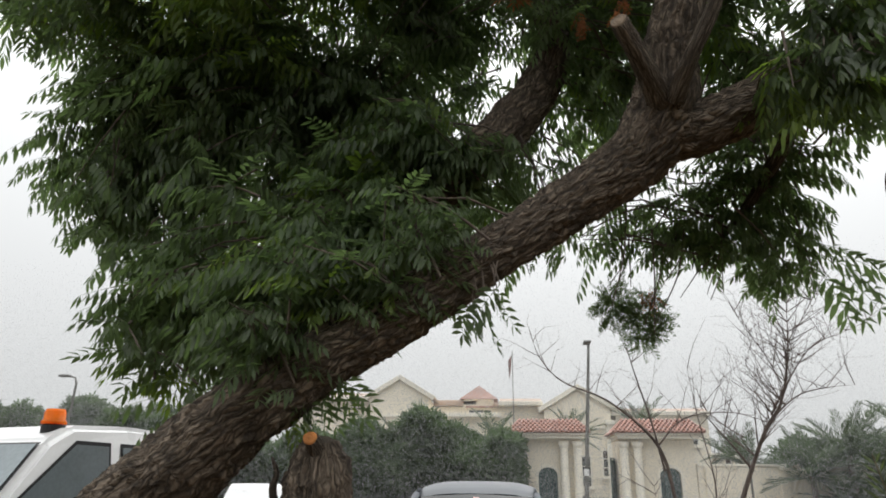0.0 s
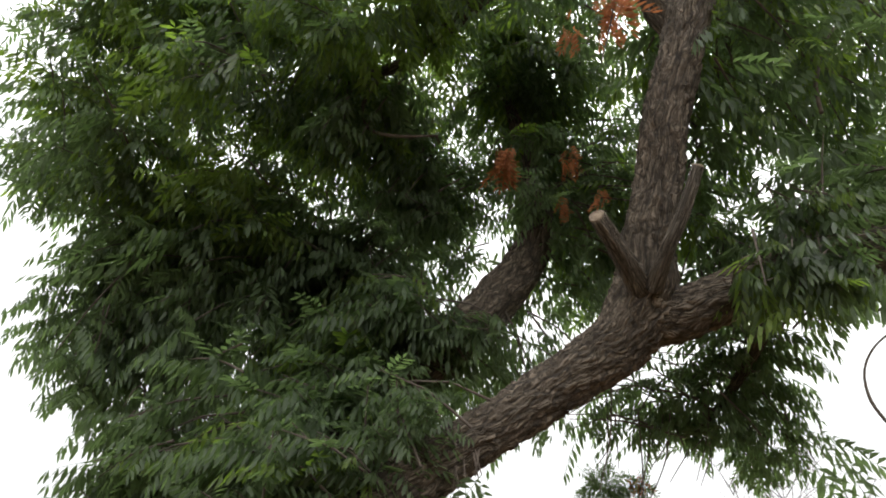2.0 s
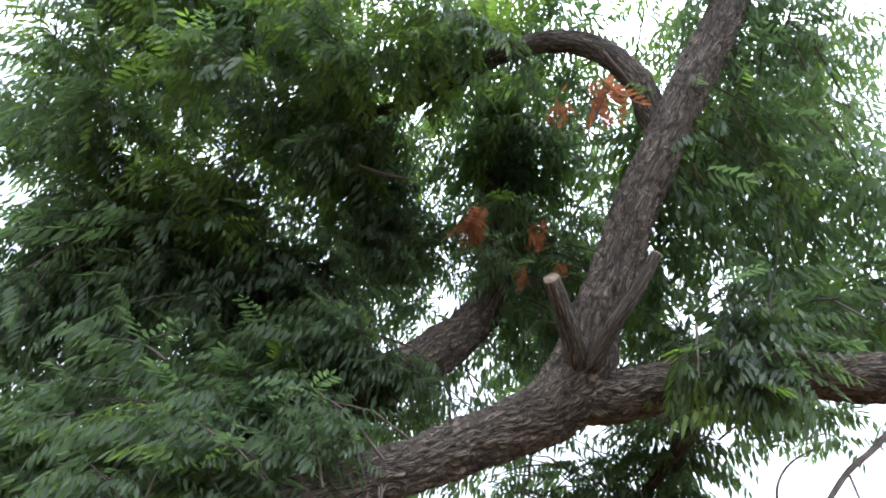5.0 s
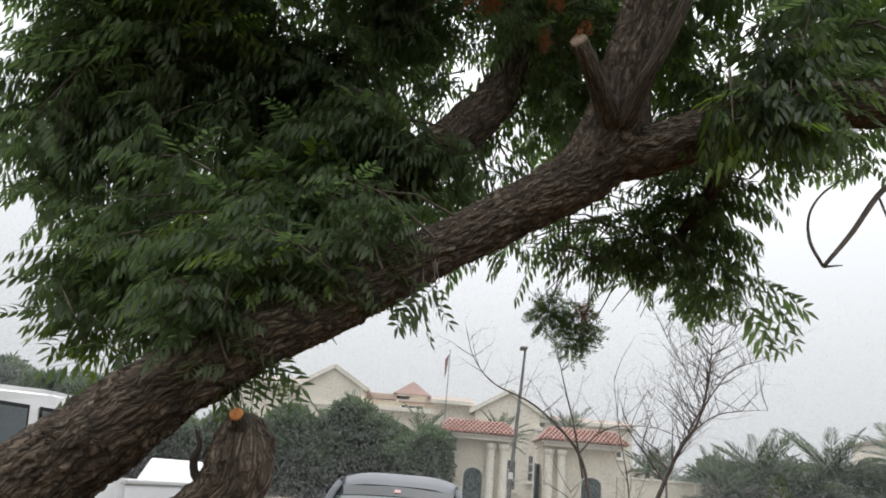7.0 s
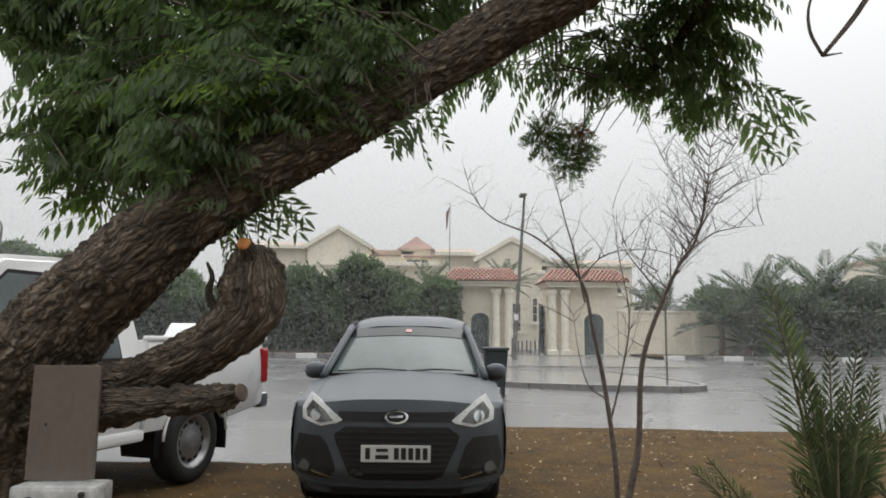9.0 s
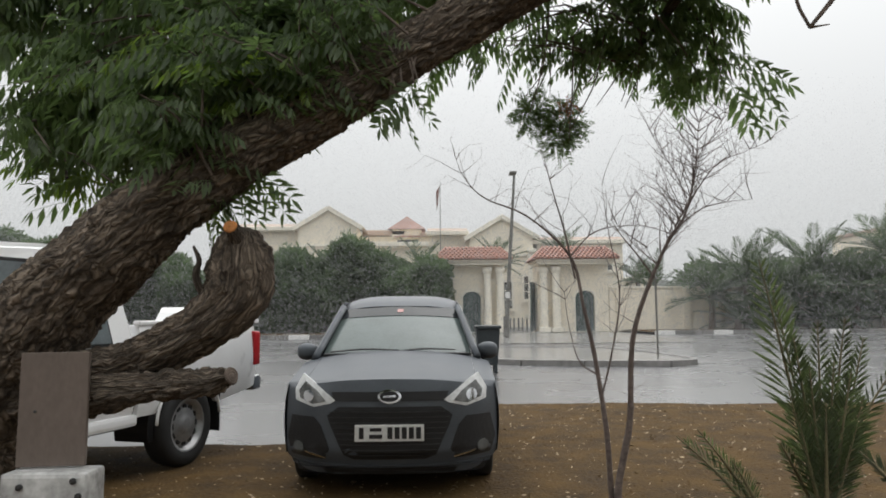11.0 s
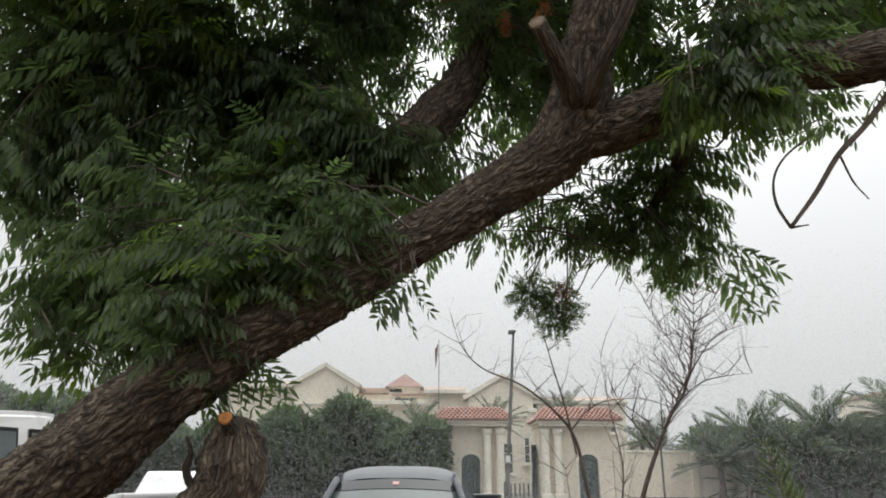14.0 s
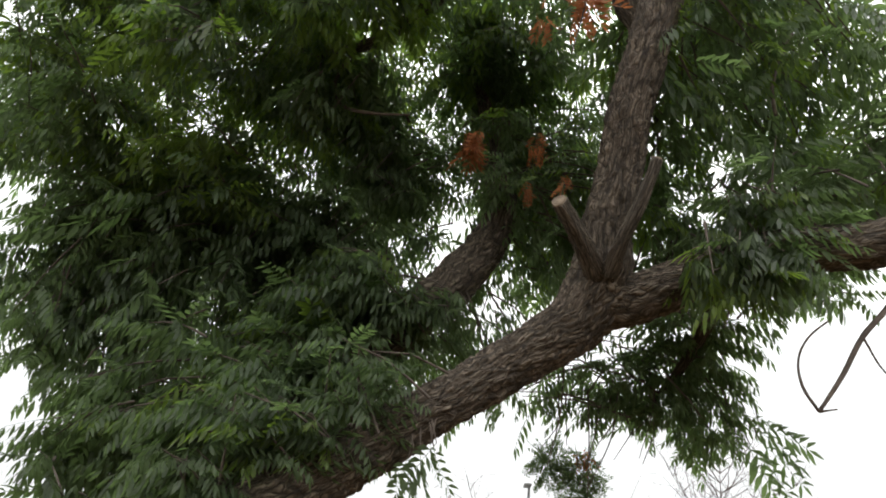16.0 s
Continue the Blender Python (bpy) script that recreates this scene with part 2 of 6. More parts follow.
def thing(name, at, label, category, group="", turn=0.0, kind=""):
    ob = new(name)
    ob.empty_display_size = 0.1
    ob.matrix_world = pose(*at, 0, 0, turn)
    return tagged(ob, label, category, group, kind)


def box(bm, c, s, bevel=0.0, m=None):
    r = bmesh.ops.create_cube(bm, size=1)
    vs = r["verts"]
    for v in vs:
        v.co = Vector((v.co.x * s[0] + c[0], v.co.y * s[1] + c[1], v.co.z * s[2] + c[2]))
    if bevel:
        es = list({e for v in vs for e in v.link_edges})
        r2 = bmesh.ops.bevel(bm, geom=es, offset=bevel, segments=2, profile=0.6, affect="EDGES")
        vs = list({v for f in r2["faces"] for v in f.verts} | {v for v in vs if v.is_valid})
    if m is not None:
        bmesh.ops.transform(bm, matrix=m, verts=[v for v in vs if v.is_valid])
    return bm


def boxes(*items, bevel=0.0):
    bm = bmesh.new()
    for c, s in items:
        box(bm, c, s, bevel)
    return bm


def prism(outline, axis, a, b):
    """A closed outline of 2D points pushed from a to b along an axis ('x', 'y' or 'z')."""
    bm = bmesh.new()
    place = {"x": lambda p, d: (d, p[0], p[1]), "y": lambda p, d: (p[0], d, p[1]), "z": lambda p, d: (p[0], p[1], d)}[axis]
    lo, hi = [bm.verts.new(place(p, a)) for p in outline], [bm.verts.new(place(p, b)) for p in outline]
    bm.faces.new(lo), bm.faces.new(hi[::-1])
    for i in range(len(lo)):
        j = (i + 1) % len(lo)
        bm.faces.new((lo[j], lo[i], hi[i], hi[j]))
    bmesh.ops.recalc_face_normals(bm, faces=bm.faces)
    return bm


def grid_sheet(f, us, vs, thick=None):
    """A sheet of points f(u, v), with a rim of thickness along a vector where given."""
    verts = [f(u, v) for u in us for v in vs]
    n = len(vs)
    faces = [(i * n + j, (i + 1) * n + j, (i + 1) * n + j + 1, i * n + j + 1) for i in range(len(us) - 1) for j in range(n - 1)]
    bm = bmesh.new()
    bv = [bm.verts.new(p) for p in verts]
    for q in faces:
        try:
            bm.faces.new([bv[k] for k in q])
        except ValueError:
            pass
    bmesh.ops.recalc_face_normals(bm, faces=bm.faces)
    if thick:
        bmesh.ops.solidify(bm, geom=bm.faces[:], thickness=thick)
    return bm


def catmull(pts, step):
    """Points (x, y, z, r) along a smooth line through the given ones, about step apart."""
    p = [np.array(q, float) for q in pts]
    p = [2 * p[0] - p[1], *p, 2 * p[-1] - p[-2]]
    out = []
    for a, b, c, d in zip(p, p[1:], p[2:], p[3:]):
        n = max(1, int(np.linalg.norm((c - b)[:3]) / step))
        for i in range(n):
            t = i / n
            out.append(0.5 * (2 * b + (c - a) * t + (2 * a - 5 * b + 4 * c - d) * t * t + (3 * b - a - 3 * c + d) * t ** 3))
    out.append(p[-2])
    return np.array(out)


def tube(pts, step=0.05, sides=8, rough=0.0, lump=0.0, seed=0, cap=True):
    """A tapered limb round a smooth line, with lumps and bark plates; verts, faces, uvs."""
    c = catmull(pts, step)
    pos, rad = c[:, :3], np.maximum(c[:, 3], 0.0008)
    tan = np.gradient(pos, axis=0)
    tan /= np.linalg.norm(tan, axis=1)[:, None] + 1e-9
    side = np.cross(tan[0], (0, 0, 1.0) if abs(tan[0][2]) < 0.9 else (1.0, 0, 0))
    verts, uvs, run = [], [], 0.0
    for k, (p, t, r) in enumerate(zip(pos, tan, rad)):
        side = side - t * side.dot(t)
        side /= np.linalg.norm(side) + 1e-9
        up = np.cross(t, side)
        if k:
            run += np.linalg.norm(p - pos[k - 1])
        for i in range(sides + 1):
            a = 2 * math.pi * (i % sides) / sides
            rr = r
            if lump or rough:
                ca, sa = math.cos(a), math.sin(a)
                q = Vector((ca * 1.4 + seed, sa * 1.4, run * 5))
                rr += r * lump * noise.noise(q)
                if rough:
                    w = noise.noise(Vector((ca * 6 * r * 8 + seed, sa * 6 * r * 8, run * 14))) * 0.8
                    tw = a + run * 0.5
                    d = noise.voronoi(Vector((math.cos(tw) * r * 48 + w, math.sin(tw) * r * 48 + w, run * 15 + 1.3 * w + seed)))[0]
                    rr += rough * (min(1.0, (d[1] - d[0]) * 2.2) - 0.6) * (1 + 0.7 * noise.noise(Vector((ca * 3, sa * 3 + seed, run * 9)))) + rough * 0.55 * noise.noise(Vector((ca * r * 90, sa * r * 90, run * 60)))
            verts.append(p + rr * (math.cos(a) * side + math.sin(a) * up))
            uvs.append((a * 0.12 if i < sides else 2 * math.pi * 0.12, run))
    n = sides + 1
    faces = [(k * n + i, k * n + i + 1, (k + 1) * n + i + 1, (k + 1) * n + i) for k in range(len(pos) - 1) for i in range(sides)]
    if cap:
        for k, p in ((0, pos[0]), (len(pos) - 1, pos[-1])):
            verts.append(p)
            uvs.append((0.3, run))
            faces += [(len(verts) - 1, k * n + (i + 1 if k == 0 else i), k * n + (i if k == 0 else i + 1)) for i in range(sides)]
    return verts, faces, uvs


def joined(pieces):
    """Several (verts, faces, uvs) as one."""
    v, f, u = [], [], []
    for a, b, c in pieces:
        k = len(v)
        v += list(a)
        f += [tuple(i + k for i in q) for q in b]
        u += list(c)
    return v, f, u


def cloud_mesh(name, protos, mats, seed):
    """Many turned copies of small meshes, as one mesh. protos: [(verts, tris)]; mats: [(which, 3 x 4 matrix)]."""
    vs, fs, k = [], [], 0
    for which, m in mats:
        pv, pf = protos[which]
        vs.append(pv @ m[:, :3].T + m[:, 3])
        fs.append(pf + k)
        k += len(pv)
    vs, fs = np.concatenate(vs).astype(np.float32), np.concatenate(fs).astype(np.int32)
    me = bpy.data.meshes.new(name)
    me.vertices.add(len(vs))
    me.vertices.foreach_set("co", vs.ravel())
    me.loops.add(fs.size)
    me.loops.foreach_set("vertex_index", fs.ravel())
    me.polygons.add(len(fs))
    me.polygons.foreach_set("loop_start", np.arange(0, fs.size, 3, dtype=np.int32))
    me.update(calc_edges=True)
    return me


def frame_of(way, roll=0.0, size=1.0, at=(0, 0, 0)):
    """A 3 x 4 matrix whose x axis runs along way."""
    x = np.array(way, float)
    x /= np.linalg.norm(x) + 1e-9
    y = np.cross((0, 0, 1.0), x)
    y = y / np.linalg.norm(y) if np.linalg.norm(y) > 1e-3 else np.array((0, 1.0, 0))
    z = np.cross(x, y)
    c, s = math.cos(roll), math.sin(roll)
    return np.column_stack((x * size, (c * y + s * z) * size, (-s * y + c * z) * size, at))


# ---- ground ----
def rise(y):
    """Height of the ground: level at the parking place, rising a little across the street."""
    t = min(1, max(0, (y - 16) / 22))
    return 0.30 * t * t * (3 - 2 * t)


def flat_strip(name, x0, x1, y0, y1, lift, material, label, nx=2, ny=8, edge=None, kind="structure"):
    us = [x0 + (x1 - x0) * i / nx for i in range(nx + 1)]
    vs = [y0 + (y1 - y0) * j / ny for j in range(ny + 1)]
    bm = grid_sheet(lambda u, v: (u, v, rise(v) + lift), us, vs)
    ob = part(name, bm, material, None, label)
    return tagged(ob, label, name.replace("_", " "), kind=kind)


def ground_height(x, y):
    base = rise(y) - 0.05
    return base


rows_y = [-60, -20, -6, 0, 6, 10, 12, 14, 16, 18, 20, 22, 24, 26, 28, 30, 33, 36, 40, 60, 120, 400, 1600]
cols_x = [-1600, -300, -60, -20, -8, 0, 8, 20, 60, 300, 1600]
tagged(part("ground", grid_sheet(lambda u, v: (u, v, ground_height(u, v)), cols_x, rows_y), M_ROAD, None), "wet grey asphalt street shining with rain", "ground", kind="structure")


def sand_edge(x):
    """The line where the damp sand ends at the street."""
    t = min(1, max(0, (x + 1.6) / 2.4))
    return 7.45 + 3.25 * t * t * (3 - 2 * t) - 0.06 * max(0, x - 1) + 0.10 * noise.noise(Vector((x * 1.3, 3, 0)))


def sand_point(u, v):
    y = -30 + (sand_edge(u) + 30) * v
    z = 0.004 + 0.018 * noise.noise(Vector((u * 0.9, y * 0.9, 0))) + 0.007 * noise.noise(Vector((u * 5, y * 5, 1))) - (0.05 if v > 0.999 else 0)
    return (u, y, z)


us = [-40, -20, -10, *[-6 + 0.12 * i for i in range(134)], 14, 20, 40]
vs = [0, 0.5, 0.72, *[0.74 + 0.26 * i / 110 for i in range(111)]]
tagged(part("sand_ground", grid_sheet(sand_point, us, vs), M_SAND, None, smooth=True), "damp brown sand with scattered dry leaves", "sand", kind="structure")

# unseen wall, added only to block and bounce light from behind the camera
back = part("unseen_wall_behind", boxes(((0, -8.0, 1.6), (24, 0.25, 3.4))), M_PLAINWALL, None)
tagged(back, "plain unseen wall added behind the viewpoint to shape the light", "wall", kind="structure")

# raised paving island in front of the gate, with its kerb
isle = [(1.6, 19.9), (2.4, 19.2), (4.0, 18.7), (6.2, 18.4), (7.0, 18.8), (7.2, 19.6), (7.0, 23), (6, 27), (2.2, 27), (1.6, 23)]
pavement = part("pavement_island", prism(isle, "z", -0.02, 0.085), M_PAVE, None)
tagged(pavement, "wet pale paving island with a concrete kerb", "pavement", kind="structure")
for i in range(len(isle)):
    a, b = Vector((*isle[i], 0)), Vector((*isle[(i + 1) % len(isle)], 0))
    n = max(1, int((b - a).length / 0.9))
    for k in range(n):
        p, q = a.lerp(b, k / n), a.lerp(b, (k + 1) / n)
        bm = boxes(((0, 0, 0.03), ((q - p).length - 0.012, 0.14, 0.17)), bevel=0.02)
        bmesh.ops.transform(bm, matrix=Matrix.Translation((p + q) / 2) @ Matrix.Rotation(math.atan2(q.y - p.y, q.x - p.x), 4, "Z"), verts=bm.verts)
        part("kerb_stone", bm, M_KERB, pavement)
flat_strip("forecourt", 0.2, 11, 29, 41.6, -0.03, M_PAVE, "wet pale paving before the villa gate")
flat_strip("verge", -70, 0.1, 34.5, 42, 0.10, M_SAND, "brown sandy verge under the hedge trees")
flat_strip("verge", 11.1, 70, 36.5, 42, 0.10, M_SAND, "brown sandy verge under the palms")
for x0, x1, y in ((-40, -0.2, 34.3), (11.4, 45, 36.2)):
    kerb = thing("kerb", (x0, y, rise(y)), "street kerb of stones painted black and white in turn", "kerb", kind="structure")
    for i in range(int((x1 - x0) / 1.0)):
        bm = boxes(((i * 1.0 + 0.5, 0, 0.05), (0.985, 0.22, 0.24)), bevel=0.02)
        part("kerb_stone", bm, M_KERBWHITE if i % 3 == 0 else M_KERBBLACK if i % 3 == 1 else M_KERB, kerb)

# ---- the leaning neem tree ----
TRUNK = [(-1.86, 2.25, -0.1, 0.34), (-1.78, 2.22, 0.25, 0.28), (-1.66, 2.18, 0.65, 0.245), (-1.509, 2.123, 1.026, 0.21), (-1.258, 2.033, 1.338, 0.16), (-1.048, 1.971, 1.519, 0.138), (-0.847, 1.95, 1.689, 0.118),
         (-0.647, 1.969, 1.84, 0.105), (-0.397, 1.999, 2.0, 0.096), (-0.057, 2.049, 2.24, 0.091), (0.193, 2.099, 2.42, 0.093), (0.446, 2.12, 2.604, 0.110), (0.565, 2.101, 2.754, 0.120)]
UPRIGHT = [(0.420, 2.12, 2.58, 0.090), (0.560, 2.08, 2.80, 0.116), (0.572, 2.02, 2.95, 0.102), (0.618, 1.94, 3.15, 0.091), (0.672, 1.85, 3.42, 0.090), (0.757, 1.76, 3.72, 0.089), (0.874, 1.68, 4.12, 0.089), (0.994, 1.60, 4.50, 0.088), (1.10, 1.60, 5.00, 0.085), (1.164, 1.70, 5.60, 0.060)]
RIGHT = [(0.50, 2.12, 2.68, 0.09), (0.66, 2.1, 2.70, 0.098), (0.8, 2.05, 2.74, 0.092), (0.98, 1.96, 2.78, 0.089), (1.2, 1.86, 2.81, 0.088), (1.48, 1.76, 2.80, 0.085), (1.9, 1.7, 2.9, 0.075), (2.4, 1.7, 3.15, 0.05)]
BACK = [(-0.72, 2.05, 1.86, 0.09), (-0.62, 2.3, 2.2, 0.105), (-0.44, 2.5, 2.53, 0.112), (-0.24, 2.6, 2.77, 0.114), (-0.04, 2.7, 3.02, 0.113), (0.15, 2.8, 3.32, 0.100), (0.23, 2.8, 3.55, 0.082), (0.21, 2.85, 3.8, 0.055),
        (0.14, 2.85, 4.25, 0.038), (0.0, 2.8, 4.8, 0.022)]
ARCH = [(0.78, 1.80, 3.80, 0.05), (0.71, 1.78, 3.95, 0.064), (0.64, 1.75, 4.1, 0.062), (0.46, 1.75, 4.27, 0.058), (0.25, 1.8, 4.34, 0.053), (0.01, 1.9, 4.29, 0.047), (-0.22, 2.1, 4.25, 0.04), (-0.46, 2.3, 4.22, 0.032), (-0.8, 2.5, 4.3, 0.02)]
CUT_A = [(0.52, 2.00, 2.76, 0.045), (0.46, 1.88, 2.80, 0.038), (0.40, 1.78, 2.84, 0.033), (0.340, 1.69, 2.875, 0.029)]
CUT_B = [(0.56, 1.96, 2.74, 0.034), (0.59, 1.83, 2.82, 0.027), (0.64, 1.74, 2.92, 0.024), (0.69, 1.66, 3.05, 0.022)]
BENT = [(-1.30, 2.06, 1.085, 0.10), (-1.242, 2.05, 1.104, 0.094), (-1.095, 2.0, 1.162, 0.078), (-0.952, 1.95, 1.198, 0.069), (-0.798, 1.9, 1.256, 0.075), (-0.668, 1.88, 1.339, 0.083), (-0.6, 1.88, 1.419, 0.092),
        (-0.586, 1.88, 1.496, 0.088), (-0.589, 1.88, 1.562, 0.072), (-0.583, 1.87, 1.606, 0.046)]
BENT_CUT = [(-0.585, 1.87, 1.55, 0.03), (-0.585, 1.82, 1.58, 0.026), (-0.588, 1.775, 1.60, 0.021)]
DEAD = [(-1.216, 1.97, 1.098, 0.079), (-1.041, 1.93, 1.114, 0.066), (-0.884, 1.88, 1.135, 0.047), (-0.75, 1.83, 1.149, 0.040), (-0.636, 1.78, 1.158, 0.037), (-0.571, 1.75, 1.178, 0.027)]
SIDE_TWIG = [(-0.66, 1.86, 1.38, 0.014), (-0.70, 1.83, 1.45, 0.011), (-0.69, 1.82, 1.51, 0.008), (-0.71, 1.83, 1.55, 0.005)]
LIMB_A = [(-0.24, 2.6, 2.77, 0.06), (-0.6, 2.8, 3.1, 0.05), (-1.1, 2.9, 3.4, 0.04), (-1.8, 3.0, 3.6, 0.02)]
LIMB_B = [(0.15, 2.8, 3.32, 0.06), (-0.3, 2.9, 3.9, 0.045), (-0.9, 2.7, 4.5, 0.035), (-1.5, 2.6, 5.0, 0.02)]
LIMB_C = [(1.05, 1.6, 4.7, 0.035), (1.4, 1.9, 4.95, 0.026), (1.9, 2.3, 5.1, 0.018), (2.4, 2.6, 5.2, 0.010)]
LIMB_D = [(0.98, 1.96, 2.78, 0.05), (1.05, 2.3, 2.75, 0.035), (1.0, 2.6, 2.62, 0.022), (0.85, 2.8, 2.45, 0.012)]
MAIN = (TRUNK, UPRIGHT, RIGHT, BACK, ARCH, LIMB_A, LIMB_B, LIMB_C, LIMB_D)

tree = thing("neem_tree", (-1.86, 2.25, 0.0), "leaning old neem tree with fissured brown bark and dense hanging leaves", "tree")
inv = tree.matrix_world.inverted()


def limb(name, pts, parent=None, step=0.011, sides=80, rough=0.007, lump=0.10, seed=0, material=M_BARK, label=""):
    v, f, u = tube(pts, step, sides, rough, lump, seed)
    ob = put(name, mesh_from(name, v, f, True, u), material, parent or tree, label)
    ob.matrix_parent_inverse = (parent or tree).matrix_world.inverted() if parent is None else Matrix()
    return ob


trunk = limb("trunk", TRUNK, sides=130, rough=0.013, seed=1, step=0.009)
for pts, k, sd in ((UPRIGHT, 70, 2), (RIGHT, 60, 3), (BACK, 60, 4), (ARCH, 40, 5), (BENT, 70, 6), (DEAD, 56, 7), (LIMB_C, 24, 10), (LIMB_D, 20, 11)):
    limb("limb", pts, sides=k, seed=sd, step=0.012 if k > 30 else 0.03, rough=0.012 if k > 50 else 0.006, lump=0.22 if pts is BENT or pts is DEAD else 0.12)
for pts, sd in ((CUT_A, 13), (CUT_B, 14), (SIDE_TWIG, 15), (BENT_CUT, 16)):
    limb("pruned_stub", pts, sides=28, seed=sd, step=0.012, rough=0.003, lump=0.12, material=M_STUB if sd < 15 else M_BARK)


def cut_face(pts, material, name="cut_face", scale=0.96):
    """The sawn end of a limb, slightly domed, with growth rings."""
    p, q = Vector(pts[-1][:3]), Vector(pts[-2][:3])
    way, r = (p - q).normalized(), pts[-1][3] * scale
    rings, n = (1.0, 0.93, 0.8, 0.66, 0.52, 0.36, 0.2), 24
    bm = bmesh.new()
    rows = []
    for i, k in enumerate(rings):
        rows.append([bm.verts.new((math.cos(a) * r * k * (1 + 0.05 * math.sin(3 * a)), math.sin(a) * r * k, (0.004 if i % 2 else 0.0062) * (i > 0))) for a in (2 * math.pi * j / n for j in range(n))])
    for a, b in zip(rows, rows[1:]):
        for j in range(n):
            bm.faces.new((a[j], a[(j + 1) % n], b[(j + 1) % n], b[j]))
    bm.faces.new(rows[-1])
    rot = way.to_track_quat("Z", "Y").to_matrix().to_4x4()
    bmesh.ops.transform(bm, matrix=Matrix.Translation(p + way * 0.001) @ rot, verts=bm.verts)
    ob = part(name, bm, material, tree, "fresh orange sawn wood" if material is M_CUT_ORANGE else "weathered sawn wood")
    ob.matrix_parent_inverse = inv


cut_face(CUT_A, M_CUT)
cut_face(CUT_B, M_CUT)
cut_face(BENT_CUT, M_CUT_ORANGE)
cut_face(DEAD, M_TWIG)


# leaves: a stalk with toothless curved leaflets in pairs
def compound_leaf(rng, length, pairs, leaflet, droop, hang, fold=0.25):
    """One feather-shaped leaf along x, with curved leaflets that hang by the share given; verts and triangles."""
    v, f = [], []

    def stalk(s):
        return np.array((length * s, 0.0, -droop * length * s * s))

    m = 5
    for i in range(m + 1):
        c = stalk(i / m)
        w = 0.0016 * (1 - 0.6 * i / m)
        v += [c + (0, w, 0), c - (0, w, 0), c + (0, 0, 1.6 * w)]
    for i in range(m):
        a = 3 * i
        for p, q in ((0, 1), (1, 2), (2, 0)):
            f += [(a + p, a + q, a + 3 + q), (a + p, a + 3 + q, a + 3 + p)]
    spots = [(0.18 + 0.78 * i / max(1, pairs - 1), sd) for i in range(pairs) for sd in (1, -1)] + [(1.0, 0)]
    for s, sd in spots:
        c = stalk(s)
        ang = sd * rng.uniform(0.85, 1.15) if sd else rng.uniform(-0.2, 0.2)
        ln = leaflet * rng.uniform(0.8, 1.15) * (0.75 + 0.5 * math.sin(math.pi * (0.15 + 0.7 * s)))
        down = rng.uniform(*hang)
        d = np.array((math.cos(ang), math.sin(ang), -down))
        d /= np.linalg.norm(d)
        across = np.array((-math.sin(ang), math.cos(ang), 0.0))
        nrm = np.cross(d, across)
        tipd = d + np.array((0.45, 0, -0.30))
        tipd /= np.linalg.norm(tipd)
        w = ln * rng.uniform(0.125, 0.16)
        k = len(v)
        mid = c + d * ln * 0.42
        v += [c, mid + across * w + nrm * w * fold, mid - across * w * 0.85 + nrm * w * fold, mid - nrm * w * 0.1,
              c + d * ln * 0.5 + tipd * ln * 0.3 + across * w * 0.6, c + d * ln * 0.5 + tipd * ln * 0.3 - across * w * 0.5, c + d * ln * 0.5 + tipd * ln * 0.55]
        f += [(k, k + 1, k + 3), (k, k + 3, k + 2), (k + 1, k + 4, k + 3), (k + 3, k + 5, k + 2), (k + 3, k + 4, k + 5), (k + 4, k + 6, k + 5)]
    return np.array(v), np.array(f)


rng = random.Random(7)
LEAVES = [compound_leaf(rng, rng.uniform(0.19, 0.28), rng.choice((5, 6)), rng.uniform(0.060, 0.072), rng.uniform(0.1, 0.4), (1.3, 2.6)) for _ in range(6)]
LEAVES += [compound_leaf(rng, rng.uniform(0.17, 0.25), rng.choice((5, 6)), rng.uniform(0.055, 0.068), rng.uniform(0.05, 0.3), (0.05, 0.45)) for _ in range(4)]
limb_points = np.concatenate([catmull(p, 0.08) for p in MAIN])[:, :3]

